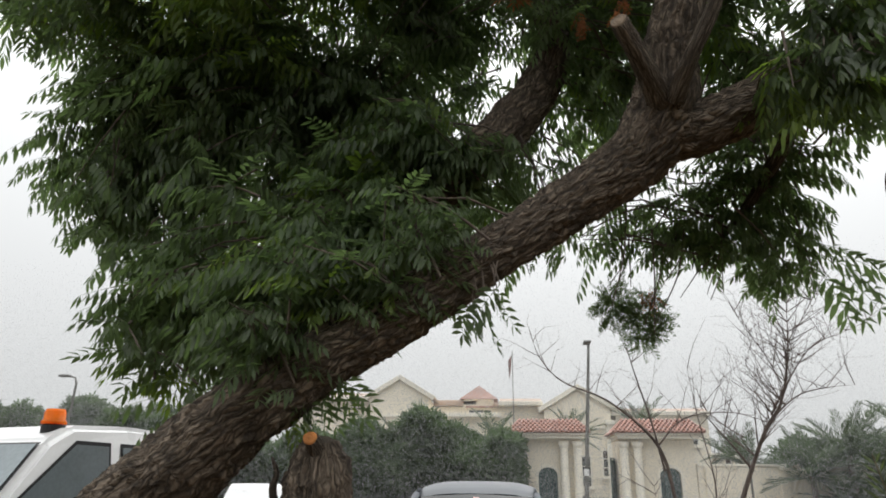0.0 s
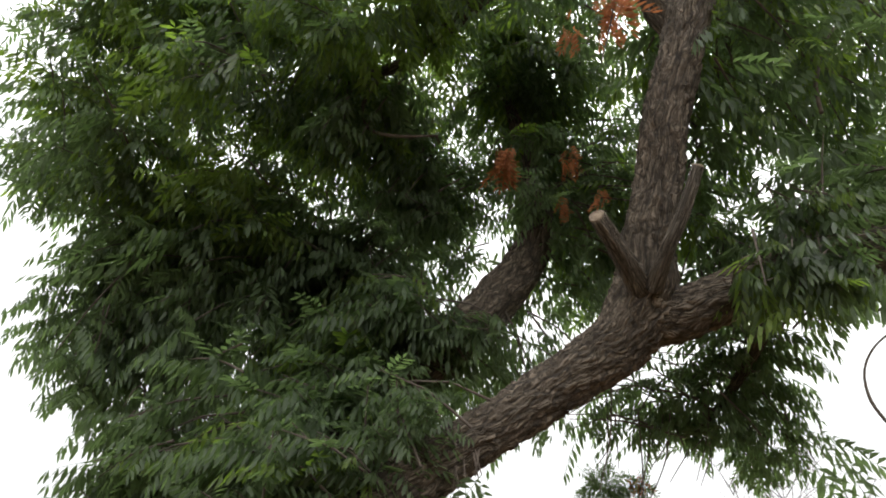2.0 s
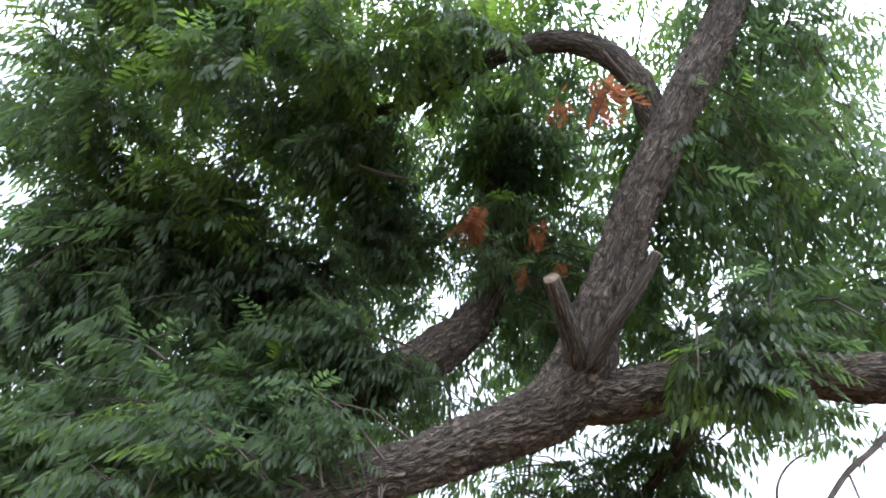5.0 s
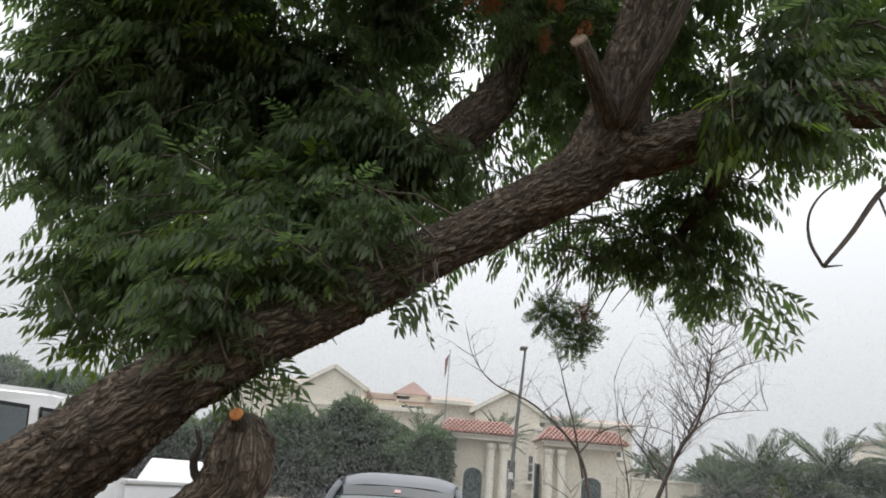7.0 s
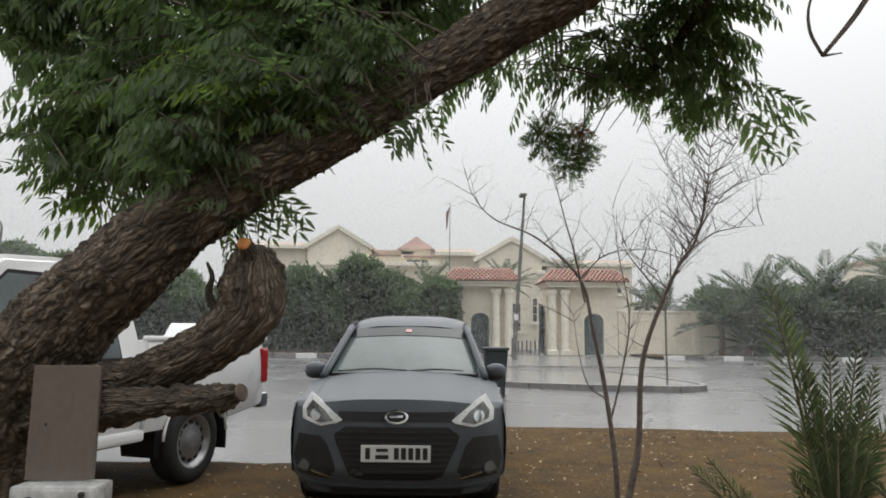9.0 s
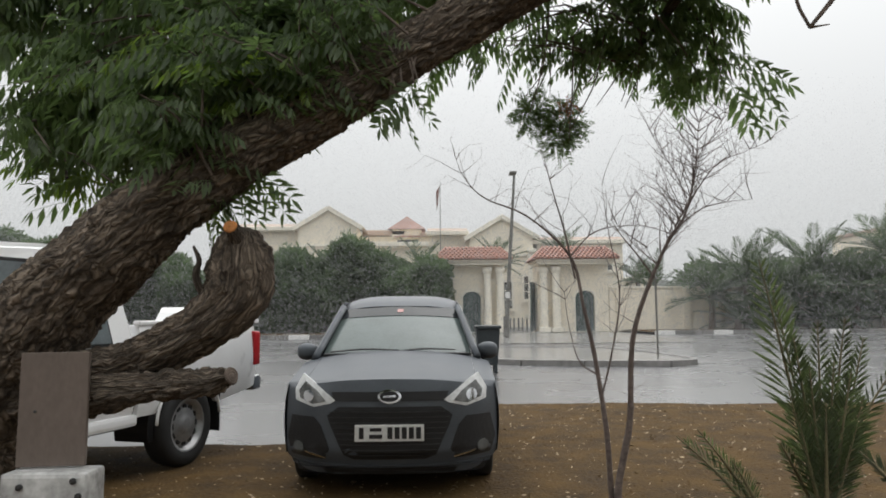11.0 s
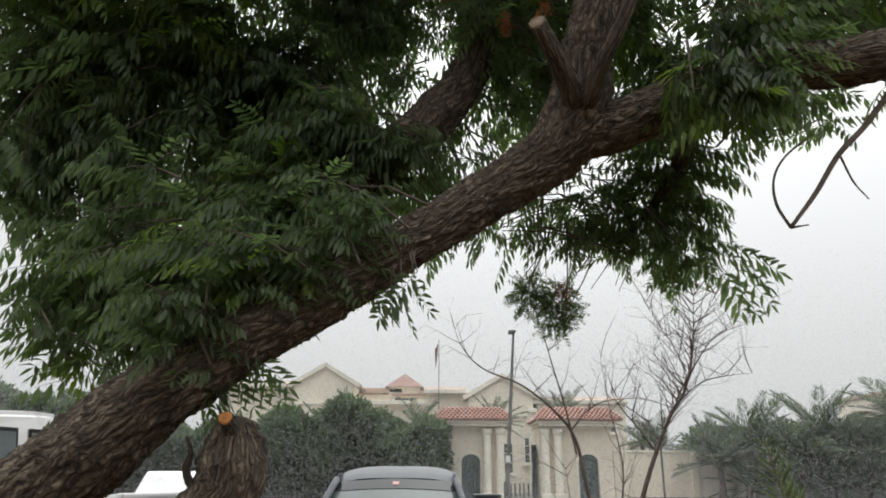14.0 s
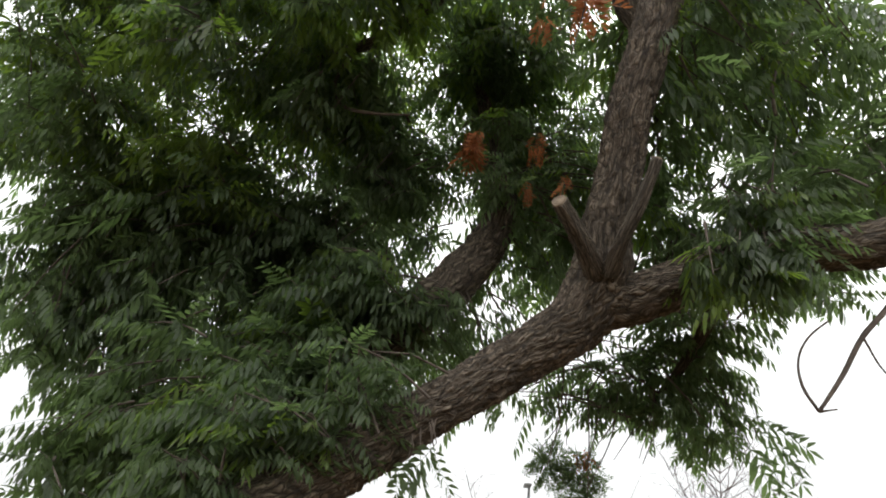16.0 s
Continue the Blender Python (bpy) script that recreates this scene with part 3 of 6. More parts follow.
# masses of the crown: centre, radii, number of twigs, share of young leaves
MASSES = [
    ((-1.25, 2.95, 3.05), (0.85, 0.65, 0.85), 185, 0.1, 1.0),
    ((-1.42, 2.60, 2.25), (0.30, 0.30, 0.36), 34, 0.05, 0.9),
    ((-1.90, 3.0, 3.45), (0.50, 0.6, 0.60), 62, 0.05, 1.0),
    ((-1.45, 2.4, 4.30), (1.0, 0.75, 0.95), 185, 0.45, 1.0),
    ((-0.55, 2.7, 5.0), (1.2, 1.0, 0.75), 105, 0.5, 1.0),
    ((-0.65, 2.9, 3.0), (0.50, 0.45, 0.7), 70, 0.1, 1.0),
    ((-0.50, 2.40, 2.70), (0.36, 0.20, 0.40), 30, 0.1, 0.9),
    ((-0.78, 2.02, 2.24), (0.26, 0.08, 0.18), 16, 0.05, 0.9),
    ((-0.70, 2.25, 2.35), (0.33, 0.16, 0.22), 18, 0.05, 0.9),
    ((-0.40, 3.1, 4.1), (0.5, 0.6, 0.5), 58, 0.15, 1.0),
    ((0.10, 3.4, 2.90), (0.35, 0.3, 0.35), 26, 0.0, 0.9),
    ((0.62, 3.2, 3.75), (0.36, 0.5, 0.6), 62, 0.1, 1.0),
    ((0.35, 2.7, 4.6), (0.5, 0.6, 0.4), 60, 0.3, 1.0),
    ((1.4, 2.4, 3.9), (0.75, 0.75, 0.8), 200, 0.2, 1.0),
    ((-1.0, 2.9, 3.8), (0.85, 0.5, 0.35), 75, 0.15, 1.0),
    ((0.45, 3.4, 4.4), (0.5, 0.4, 0.5), 54, 0.2, 1.0),
    ((0.95, 2.7, 3.3), (0.3, 0.3, 0.4), 40, 0.1, 0.9),
    ((1.68, 2.2, 3.95), (0.10, 0.10, 0.12), 5, 1.0, 1.0),
    ((1.0, 2.3, 5.1), (1.5, 1.1, 0.7), 185, 0.3, 1.0),
    ((2.2, 2.4, 3.7), (0.6, 0.8, 0.7), 80, 0.1, 1.0),
    ((-0.55, 1.7, 4.15), (0.5, 0.35, 0.35), 34, 0.8, 1.0),
    ((-2.2, 2.4, 4.9), (0.7, 0.9, 0.7), 70, 0.3, 1.0),
    # behind the fork and under the outer limb
    ((0.24, 2.75, 2.50), (0.13, 0.12, 0.05), 8, 0.0, 0.7),
    ((0.50, 2.7, 2.72), (0.22, 0.22, 0.12), 19, 0.0, 0.8),
    ((0.66, 2.7, 2.54), (0.13, 0.15, 0.07), 7, 0.0, 0.7),
    ((0.92, 2.7, 2.54), (0.13, 0.20, 0.10), 6, 0.0, 0.75),
    ((1.12, 2.65, 2.32), (0.12, 0.15, 0.06), 10, 0.0, 0.7),
    ((1.17, 2.6, 2.62), (0.08, 0.15, 0.12), 7, 0.0, 0.7),
    ((1.04, 2.6, 2.82), (0.26, 0.20, 0.12), 12, 0.0, 0.85),
    ((1.60, 2.4, 3.08), (0.22, 0.20, 0.12), 8, 0.0, 0.8),
    # sprays before the trunk and the limbs
    ((-0.54, 1.84, 2.18), (0.22, 0.05, 0.08), 14, 0.1, 0.75),
    ((-0.33, 1.92, 2.38), (0.18, 0.05, 0.05), 8, 0.05, 0.6),
    ((-0.82, 1.80, 2.00), (0.14, 0.05, 0.05), 7, 0.05, 0.75),
    ((0.92, 1.66, 2.66), (0.20, 0.08, 0.11), 22, 0.15, 0.8),
    ((1.00, 1.70, 2.98), (0.12, 0.06, 0.15), 9, 0.1, 0.8),
    # outer edge of the crown
    ((-1.93, 2.75, 2.66), (0.12, 0.25, 0.27), 13, 0, 0.9),
    ((-1.16, 2.35, 1.99), (0.14, 0.10, 0.08), 14, 0, 0.85),
    ((-1.61, 2.65, 2.18), (0.12, 0.20, 0.16), 14, 0, 0.85),
    ((-0.06, 2.35, 2.79), (0.12, 0.06, 0.12), 8, 0.05, 0.75),
    ((0.14, 2.45, 3.55), (0.10, 0.06, 0.14), 7, 0.05, 0.75),
    ((0.16, 2.5, 3.95), (0.16, 0.1, 0.16), 5, 0.1, 0.8),
    ((-0.36, 3.2, 4.40), (0.24, 0.25, 0.34), 20, 0.05, 0.8),
    # between the fork and the back limb, and the far upper corner
    ((0.05, 3.1, 4.0), (0.22, 0.3, 0.26), 18, 0.05, 0.9),
    ((-2.45, 2.7, 4.2), (0.35, 0.4, 0.5), 40, 0.1, 1.0),
    ((-2.35, 3.0, 3.05), (0.16, 0.2, 0.07), 8, 0.0, 0.9),
    ((-0.52, 2.2, 2.44), (0.20, 0.10, 0.13), 16, 0.1, 0.9),
    ((-0.40, 2.3, 2.89), (0.17, 0.10, 0.19), 16, 0.1, 0.9),
    ((-0.49, 2.6, 3.46), (0.20, 0.15, 0.23), 18, 0.0, 0.9),
]
# openings in the crown: centre and radii
GAPS = [((0.02, 3.0, 3.62), (0.16, 0.9, 0.14)), ((-0.28, 3.0, 3.1), (0.10, 0.8, 0.16)), ((1.42, 3.3, 2.8), (0.2, 0.8, 0.2)), ((0.66, 2.75, 2.42), (0.10, 0.5, 0.08))]


def grow(masses, seed):
    """Twigs with leaves round their outer ends, in the masses; the leaves and the twigs."""
    rng = random.Random(seed)
    leaves, twigs = [], []
    for c, r, n, young, size in masses:
        for _ in range(n):
            while True:
                q = np.array([rng.uniform(-1, 1) for _ in range(3)])
                d = np.linalg.norm(q)
                tip = np.array(c) + q * np.array(r)
                if any(sum(((tip[i] - g[i]) / h[i]) ** 2 for i in range(3)) < 1 for g, h in GAPS):
                    continue
                if d < 1 and rng.random() < 0.35 + 0.65 * d:
                    break
            near = limb_points[np.argmin(np.linalg.norm(limb_points - tip, axis=1))]
            back = near - tip
            gap = np.linalg.norm(back)
            back = back / (gap + 1e-6) + np.array([rng.uniform(-0.5, 0.5), rng.uniform(-0.5, 0.5), rng.uniform(-0.1, 0.6)])
            back /= np.linalg.norm(back)
            ln = min(gap, rng.uniform(0.28, 0.55))
            root = tip + back * ln
            if gap > 0.12:
                mid = (tip + root) / 2 + np.array((0, 0, 0.03))
                twigs.append(tube([(*root, 0.0055), (*mid, 0.004), (*tip, 0.002)], 0.09, 4, cap=False))
            out = -back
            is_young = rng.random() < young
            for k in range(rng.randint(5, 7) if c[0] > -0.5 and c[2] > 2.4 else rng.randint(8, 10)):
                s = rng.uniform(0.0, 1.0)
                at = root + (tip - root) * s + np.array([rng.gauss(0, 0.012) for _ in range(3)])
                a = rng.uniform(0, 2 * math.pi)
                way = np.array((math.cos(a), math.sin(a), rng.uniform(-0.6, 0.2))) + out * 0.35
                leaves.append((is_young, rng.randrange(len(LEAVES)) if rng.random() < 0.5 else rng.randrange(6), frame_of(way, rng.uniform(-0.35, 0.35), size * rng.uniform(0.8, 1.15), at)))
    return leaves, twigs


def sprig(runs, seed, kinds, roll, young):
    """Single leaves from one point towards another, and the stalk that carries each."""
    rng = random.Random(seed)
    found, stalks = [], []
    for a, b in runs:
        a, b = np.array(a), np.array(b)
        which = rng.choice(kinds)
        size = min(1.05, np.linalg.norm(b - a) / (LEAVES[which][0][:, 0].max() - 0.02))
        found.append((rng.random() < young, which, frame_of(b - a, roll + rng.uniform(-0.35, 0.35), size, a)))
        top = a + np.array((rng.uniform(-0.04, 0.04), 0.06, 0.12))
        stalks.append(tube([(*top, 0.004), (*((a + top) / 2 + np.array((0, -0.01, 0.02))), 0.0035), (*a, 0.002)], 0.05, 5, cap=False))
    return found, stalks


def clump(at, radius, n, size, seed):
    """A tight ball of small leaves that point all ways."""
    rng = random.Random(seed)
    found = []
    for _ in range(n):
        q = np.array([rng.gauss(0, 1) for _ in range(3)])
        q /= np.linalg.norm(q)
        found.append((False, rng.randrange(len(LEAVES)), frame_of(0.5 * q + np.array([rng.gauss(0, 0.6), rng.gauss(0, 0.6), rng.gauss(-0.3, 0.6)]), rng.uniform(0, 6), size * rng.uniform(0.7, 1.2), np.array(at) + q * radius * rng.random() ** 0.5)))
    return found


leaves, twigs = grow(MASSES, 11)
UNDER_TRUNK = [((-0.05, 1.95, 2.09), (-0.18, 1.9, 1.93)), ((-0.1, 1.95, 2.06), (-0.1, 1.9, 1.86)), ((-0.14, 1.95, 2.04), (-0.2, 1.9, 1.88)), ((-0.06, 1.95, 2.08), (-0.03, 1.9, 1.93)), ((-0.12, 1.95, 2.05), (-0.15, 1.9, 1.9)), ((-0.07, 1.95, 2.09), (-0.07, 1.9, 1.97))]
AT_STUMP = [((-0.64, 1.98, 1.79), (-0.53, 1.93, 1.66)), ((-0.63, 1.98, 1.78), (-0.56, 1.93, 1.63)), ((-0.66, 1.98, 1.79), (-0.7, 1.93, 1.6)), ((-0.67, 1.98, 1.78), (-0.68, 1.93, 1.53)), ((-0.7, 1.98, 1.61), (-0.72, 1.93, 1.46)), ((-0.68, 1.98, 1.78), (-0.62, 1.93, 1.64)),
            ((-0.73, 1.98, 1.72), (-0.69, 1.93, 1.58)), ((-0.60, 2.0, 1.80), (-0.52, 1.95, 1.70)), ((-0.62, 2.0, 1.80), (-0.60, 1.95, 1.62)), ((-0.60, 1.99, 1.81), (-0.46, 1.95, 1.66)), ((-0.58, 1.99, 1.82), (-0.43, 1.95, 1.71))]
OUTER = [((-1.39, 2.6, 1.94), (-1.68, 2.55, 1.91)), ((-1.43, 2.6, 2.12), (-1.7, 2.55, 2.09)), ((-1.39, 2.6, 1.83), (-1.65, 2.55, 1.78)), ((-1.51, 2.6, 2.21), (-1.76, 2.55, 2.18)), ((-1.42, 2.6, 2.01), (-1.64, 2.55, 2.01)),
         ((-1.56, 2.6, 2.3), (-1.83, 2.55, 2.24)), ((-1.36, 2.6, 1.77), (-1.53, 2.55, 1.7)), ((-1.62, 2.6, 2.52), (-1.85, 2.55, 2.57)), ((-1.59, 2.6, 2.4), (-1.84, 2.55, 2.35))]
OUTER_SPRAY = [((1.27, 2.6, 2.37), (1.55, 2.55, 2.2)), ((1.29, 2.6, 2.32), (1.49, 2.55, 2.1)), ((1.3, 2.6, 2.38), (1.58, 2.55, 2.28)), ((1.25, 2.6, 2.3), (1.41, 2.55, 2.07)), ((1.23, 2.6, 2.31), (1.32, 2.55, 2.07)), ((1.21, 2.6, 2.43), (1.5, 2.55, 2.37))]
FLAT, HANGING = (6, 7, 8, 9), (0, 1, 2, 3, 4, 5)
for runs, kinds, roll, young in ((UNDER_TRUNK, FLAT, 1.5, 0.0), (AT_STUMP, FLAT, 1.3, 0.35), (OUTER, HANGING, 0.0, 0.0), (OUTER_SPRAY, FLAT, 1.1, 0.0)):
    found, stalks = sprig(runs, len(runs), kinds, roll, young)
    leaves += found
    twigs += stalks
for at, radius, n, size, sd in (((0.445, 2.8, 2.225), 0.085, 130, 0.30, 1), ((0.575, 2.8, 2.185), 0.085, 130, 0.30, 2), ((0.545, 2.8, 2.11), 0.06, 60, 0.28, 3)):
    leaves += clump(at, radius, n, size, sd)
NEAR = [i for i, (y, w, m) in enumerate(leaves) if -0.9 < m[0, 3] < 0.3 and m[2, 3] < 4.6]
NEAR = set(sorted(NEAR, key=lambda i: leaves[i][2][1, 3])[:280])
v, f, u = joined(twigs)
ob = put("twig", mesh_from("twig", v, f, True, u), M_TWIG, tree, kind="stuff")
ob.matrix_parent_inverse = inv
for young, name, m in ((False, "crown", M_LEAF), (True, "young_leaves", M_LEAF_NEW)):
    ob = put(name, cloud_mesh(name, LEAVES, [(w, t) for i, (y, w, t) in enumerate(leaves) if y == young and i not in NEAR], 1), m, tree,
             "bright yellow-green young leaves" if young else "dark green feathered leaves", kind="stuff")
    ob.matrix_parent_inverse = inv


# ---- the small grey car ----
def car_front(x, z):
    """How far behind its foremost point the car's front lies, at half-width x and height z."""
    ax = abs(x)
    return 0.20 * ax * ax + 1.5 * max(0, ax - 0.52) ** 2 + (0.10 * max(0, 0.34 - z) / 0.16 if z < 0.34 else 0) + 0.55 * max(0, z - 0.60) ** 2 + 0.9 * max(0, z - 0.76) ** 2


def hood_z(x, s):
    return 0.838 + 0.19 * min(1, max(0, s / 1.06)) ** 0.85 - 0.09 * (abs(x) / 0.86) ** 4 + 0.012 * (1 - (x / 0.5) ** 2 if abs(x) < 0.5 else 0)


def front_patch(outline, off, thick=0.012, rings=4):
    """A plate that follows the car's front: an outline of (x, z) points, off metres before the skin."""
    pts = []
    for (x0, z0), (x1, z1) in zip(outline, outline[1:] + outline[:1]):
        n = max(1, int(math.hypot(x1 - x0, z1 - z0) / 0.05))
        pts += [(x0 + (x1 - x0) * i / n, z0 + (z1 - z0) * i / n) for i in range(n)]
    cx, cz = sum(p[0] for p in pts) / len(pts), sum(p[1] for p in pts) / len(pts)
    bm = bmesh.new()
    rows = []
    for k in range(rings):
        t = 1 - k / rings
        row = []
        for x, z in pts:
            px, pz = cx + (x - cx) * t, cz + (z - cz) * t
            row.append(bm.verts.new((px, car_front(px, pz) - off, pz)))
        rows.append(row)
    mid = bm.verts.new((cx, car_front(cx, cz) - off, cz))
    n = len(pts)
    back = [bm.verts.new((v.co.x, v.co.y + thick, v.co.z)) for v in rows[0]]
    for i in range(n):
        j = (i + 1) % n
        bm.faces.new((back[i], back[j], rows[0][j], rows[0][i]))
        for a, b in zip(rows, rows[1:]):
            bm.faces.new((a[i], a[j], b[j], b[i]))
        bm.faces.new((rows[-1][i], rows[-1][j], mid))
    bmesh.ops.recalc_face_normals(bm, faces=bm.faces)
    return bm


def wheel_parts(parent, at, radius, width, rim_mat, turn=0.0, holes=8, out=1):
    """A wheel with tyre and pierced steel rim, its axle along local x; out: which side shows its face."""
    hub = part("wheel", spun([(0.0, 0.02), (0.06, 0.02), (0.06, -0.03), (0.0, -0.03)], 16), M_PLASTIC, parent)
    hub.matrix_basis = pose(*at, 0, 0, turn) @ Matrix.Diagonal((out, 1, 1, 1))
    w = width / 2
    prof = [(radius * 0.64, w * 0.85), (radius * 0.74, w), (radius * 0.9, w * 0.98), (radius * 0.985, w * 0.8), (radius, w * 0.4), (radius, -w * 0.4), (radius * 0.985, -w * 0.8), (radius * 0.88, -w), (radius * 0.64, -w * 0.85)]
    part("tyre", spun(prof, 48), M_RUBBER, hub, smooth=True)
    rp = [(radius * 0.66, w * 0.9), (radius * 0.60, w * 0.86), (radius * 0.57, w * 0.5), (radius * 0.50, w * 0.42), (radius * 0.40, w * 0.62), (radius * 0.28, w * 0.55), (radius * 0.2, w * 0.75), (radius * 0.12, w * 0.78), (0.0, w * 0.78)]
    part("rim", spun(rp, 40), rim_mat, hub, smooth=True)
    for i in range(holes):
        a = 2 * math.pi * i / holes
        bm = spun([(0.0, 0.002), (radius * 0.075, 0.002), (radius * 0.075, -0.006), (0, -0.006)], 12)
        bmesh.ops.translate(bm, verts=bm.verts, vec=(w * 0.56, math.cos(a) * radius * 0.44, math.sin(a) * radius * 0.44))
        part("rim_slot", bm, M_PLASTIC, hub)
    return hub


def spun(profile, n):
    """A profile of (radius, x) turned about the x axis."""
    bm = bmesh.new()
    rows = [[bm.verts.new((x, math.cos(2 * math.pi * i / n) * r, math.sin(2 * math.pi * i / n) * r)) for i in range(n)] if r > 1e-6 else [bm.verts.new((x, 0, 0))] for r, x in profile]
    for a, b in zip(rows, rows[1:]):
        for i in range(n):
            j = (i + 1) % n
            q = [a[i % len(a)], a[j % len(a)], b[j % len(b)], b[i % len(b)]]
            q = [v for k, v in enumerate(q) if v not in q[:k]]
            if len(q) > 2:
                bm.faces.new(q)
    bmesh.ops.recalc_face_normals(bm, faces=bm.faces)
    return bm


def lin(a, b, n):
    return [a + (b - a) * i / n for i in range(n + 1)]


def mirrored(outline):
    return [(-x, z) for x, z in outline][::-1]


def hatchback():
    car = thing("hatchback_car", (-0.335, 5.08, 0.0), "dark grey metallic hatchback wet with rain, parked on sand", "car")
    def low(x):
        return 0.17 + 0.12 * max(0, (abs(x) - 0.58) / 0.28) ** 2
    fasc = grid_sheet(lambda x, t: (x, car_front(x, low(x) + (hood_z(x, 0.1) - low(x)) * t), low(x) + (hood_z(x, 0.1) - low(x)) * t), lin(-0.86, 0.86, 48), lin(0, 1, 26))
    part("bumper", fasc, M_GREYPAINT, car, smooth=True)

    def hood_pt(x, t):
        s0 = car_front(x, hood_z(x, 0.1))
        s = s0 + (1.10 - s0) * t
        return (x, s, hood_z(x, s) if t > 0 else hood_z(x, 0.1) - 0.006)
    part("bonnet", grid_sheet(lambda x, t: hood_pt(x * 0.80, t), lin(-0.86, 0.86, 32), lin(0, 1, 24)), M_GREYPAINT, car, smooth=True)
    for sd in (1, -1):
        part("wing", grid_sheet(lambda a, t: hood_pt(sd * (0.692 + (0.86 - 0.692) * a), t), lin(0, 1, 8), lin(0, 1, 24)), M_GREYPAINT, car, smooth=True)
        def side(s, t):
            top = hood_z(0.86, s) if s < 1.1 else 0.94
            z0 = 0.29 - 0.10 * min(1, max(0, (s - 1.0) / 0.3))
            z = z0 + (top - z0) * t
            return (sd * (0.86 + 0.02 * math.sin(math.pi * t) - 0.05 * max(0, t - 0.8)), s, z)
        part("side_panel", grid_sheet(side, [0.31, 0.4, 0.6, 0.8, 1.0, 1.09, 1.5, 2, 2.5, 3, 3.5, 3.72], lin(0, 1, 8)), M_GREYPAINT, car, smooth=True)

        def cabin_side(s, t):
            top = 1.50 - 0.09 * max(0, (1.95 - s) / 0.85) ** 1.0 * 5.2 * 0.9
            z0, z1 = 0.94, max(0.99, min(1.50, top))
            return (sd * (0.765 - (0.765 - 0.60) * ((z0 + (z1 - z0) * t) - 0.94) / 0.56), s, z0 + (z1 - z0) * t)
        part("side_glass", grid_sheet(cabin_side, [1.05, 1.2, 1.4, 1.6, 1.8, 1.95, 2.4, 2.9, 3.4], lin(0, 1, 5)), M_DARKGLASS, car)
        # windscreen pillar
        a, b = Vector((sd * 0.752, 1.02, 0.985)), Vector((sd * 0.606, 1.90, 1.438))
        pts = [(*a.lerp(b, i / 6), 0.034) for i in range(7)]
        v, f, u = tube(pts, 0.1, 10)
        put("windscreen_pillar", mesh_from("windscreen_pillar", v, f, True, u), M_GREYPAINT, car)
        # lamps
        lamp = [(0.705, 0.915), (0.775, 0.80), (0.765, 0.715), (0.60, 0.672), (0.46, 0.70), (0.425, 0.722), (0.53, 0.80), (0.63, 0.875)]
        lamp = [(sd * x, z) for x, z in lamp]
        head = part("headlight", front_patch(lamp, 0.010, 0.03), M_LAMPGLASS, car, "clear headlight with chrome reflector")
        inner = [(sd * x, z) for x, z in [(0.68, 0.86), (0.735, 0.79), (0.725, 0.735), (0.61, 0.695), (0.50, 0.715), (0.57, 0.79)]]
        part("reflector", front_patch(inner, 0.016, 0.01), M_LAMPDARK, head)
        bulb = [(sd * (0.645 + 0.045 * math.cos(a)), 0.755 + 0.045 * math.sin(a)) for a in lin(0, 2 * math.pi * 11 / 12, 11)]
        part("bulb", front_patch(bulb, 0.022, 0.01), M_CHROME, head)
        # fog lamp pocket
        pocket = [(sd * x, z) for x, z in [(0.80, 0.60), (0.60, 0.60), (0.54, 0.54), (0.47, 0.36), (0.52, 0.285), (0.80, 0.30), (0.845, 0.42)]]
        pod = part("fog_light_recess", front_patch(pocket, 0.006, 0.01), M_PLASTIC, car)
        fog = [(sd * (0.735 + 0.048 * math.cos(a)), 0.365 + 0.048 * math.sin(a)) for a in lin(0, 2 * math.pi * 15 / 16, 15)]
        part("fog_light", front_patch(fog, 0.016, 0.012, 3), M_FOG_LENS, pod)
        strip = [(sd * x, z) for x, z in [(0.68, 0.345), (0.665, 0.33), (0.50, 0.290), (0.50, 0.303)]]
        part("chrome_strip", front_patch(strip, 0.016, 0.01, 2), M_CHROME, pod)
        # mirror
        bm = bmesh.new()
        bmesh.ops.create_uvsphere(bm, u_segments=20, v_segments=12, radius=1)
        for v in bm.verts:
            x, y, z = v.co
            v.co = (sd * 0.875 + 0.105 * x * (1 - 0.12 * sd * x), 1.26 + 0.075 * y, 1.03 + 0.078 * math.copysign(abs(z) ** 0.8, z))
        mir = part("wing_mirror", bm, M_GREYPAINT, car, smooth=True)
        part("mirror_base", boxes(((sd * 0.785, 1.27, 0.965), (0.10, 0.06, 0.045)), bevel=0.015), M_PLASTIC, mir)
        wheel_parts(car, (sd * 0.755, 0.80, 0.30), 0.30, 0.185, M_STEEL, out=sd)
        wheel_parts(car, (sd * 0.755, 3.22, 0.30), 0.30, 0.185, M_STEEL, out=sd)
    # windscreen, sun band, roof
    def screen(x, t, off=0.0):
        s = 1.04 + (1.88 - 1.04) * t + 0.10 * x * x
        return (x * (0.705 + (0.595 - 0.705) * t) , s - off * 0.4, 1.015 + (1.452 - 1.015) * (t ** 0.93 if t > 0 else t) - 0.03 * x * x + off)
    part("windscreen", grid_sheet(lambda x, t: screen(x, t), lin(-1, 1, 20), lin(0, 1, 12)), M_GLASS, car, "windscreen reflecting the grey sky", smooth=True)
    part("windscreen_tint", grid_sheet(lambda x, t: screen(x * 0.985, t, 0.005), lin(-1, 1, 20), lin(0.76, 0.985, 4)), M_DARKGLASS, car, "dark tint band", smooth=True)
    part("sticker", grid_sheet(lambda x, t: screen(x, t, 0.009), lin(-0.045, 0.055, 2), lin(0.83, 0.90, 2)), M_STICKER, car, "small pale red sticker")
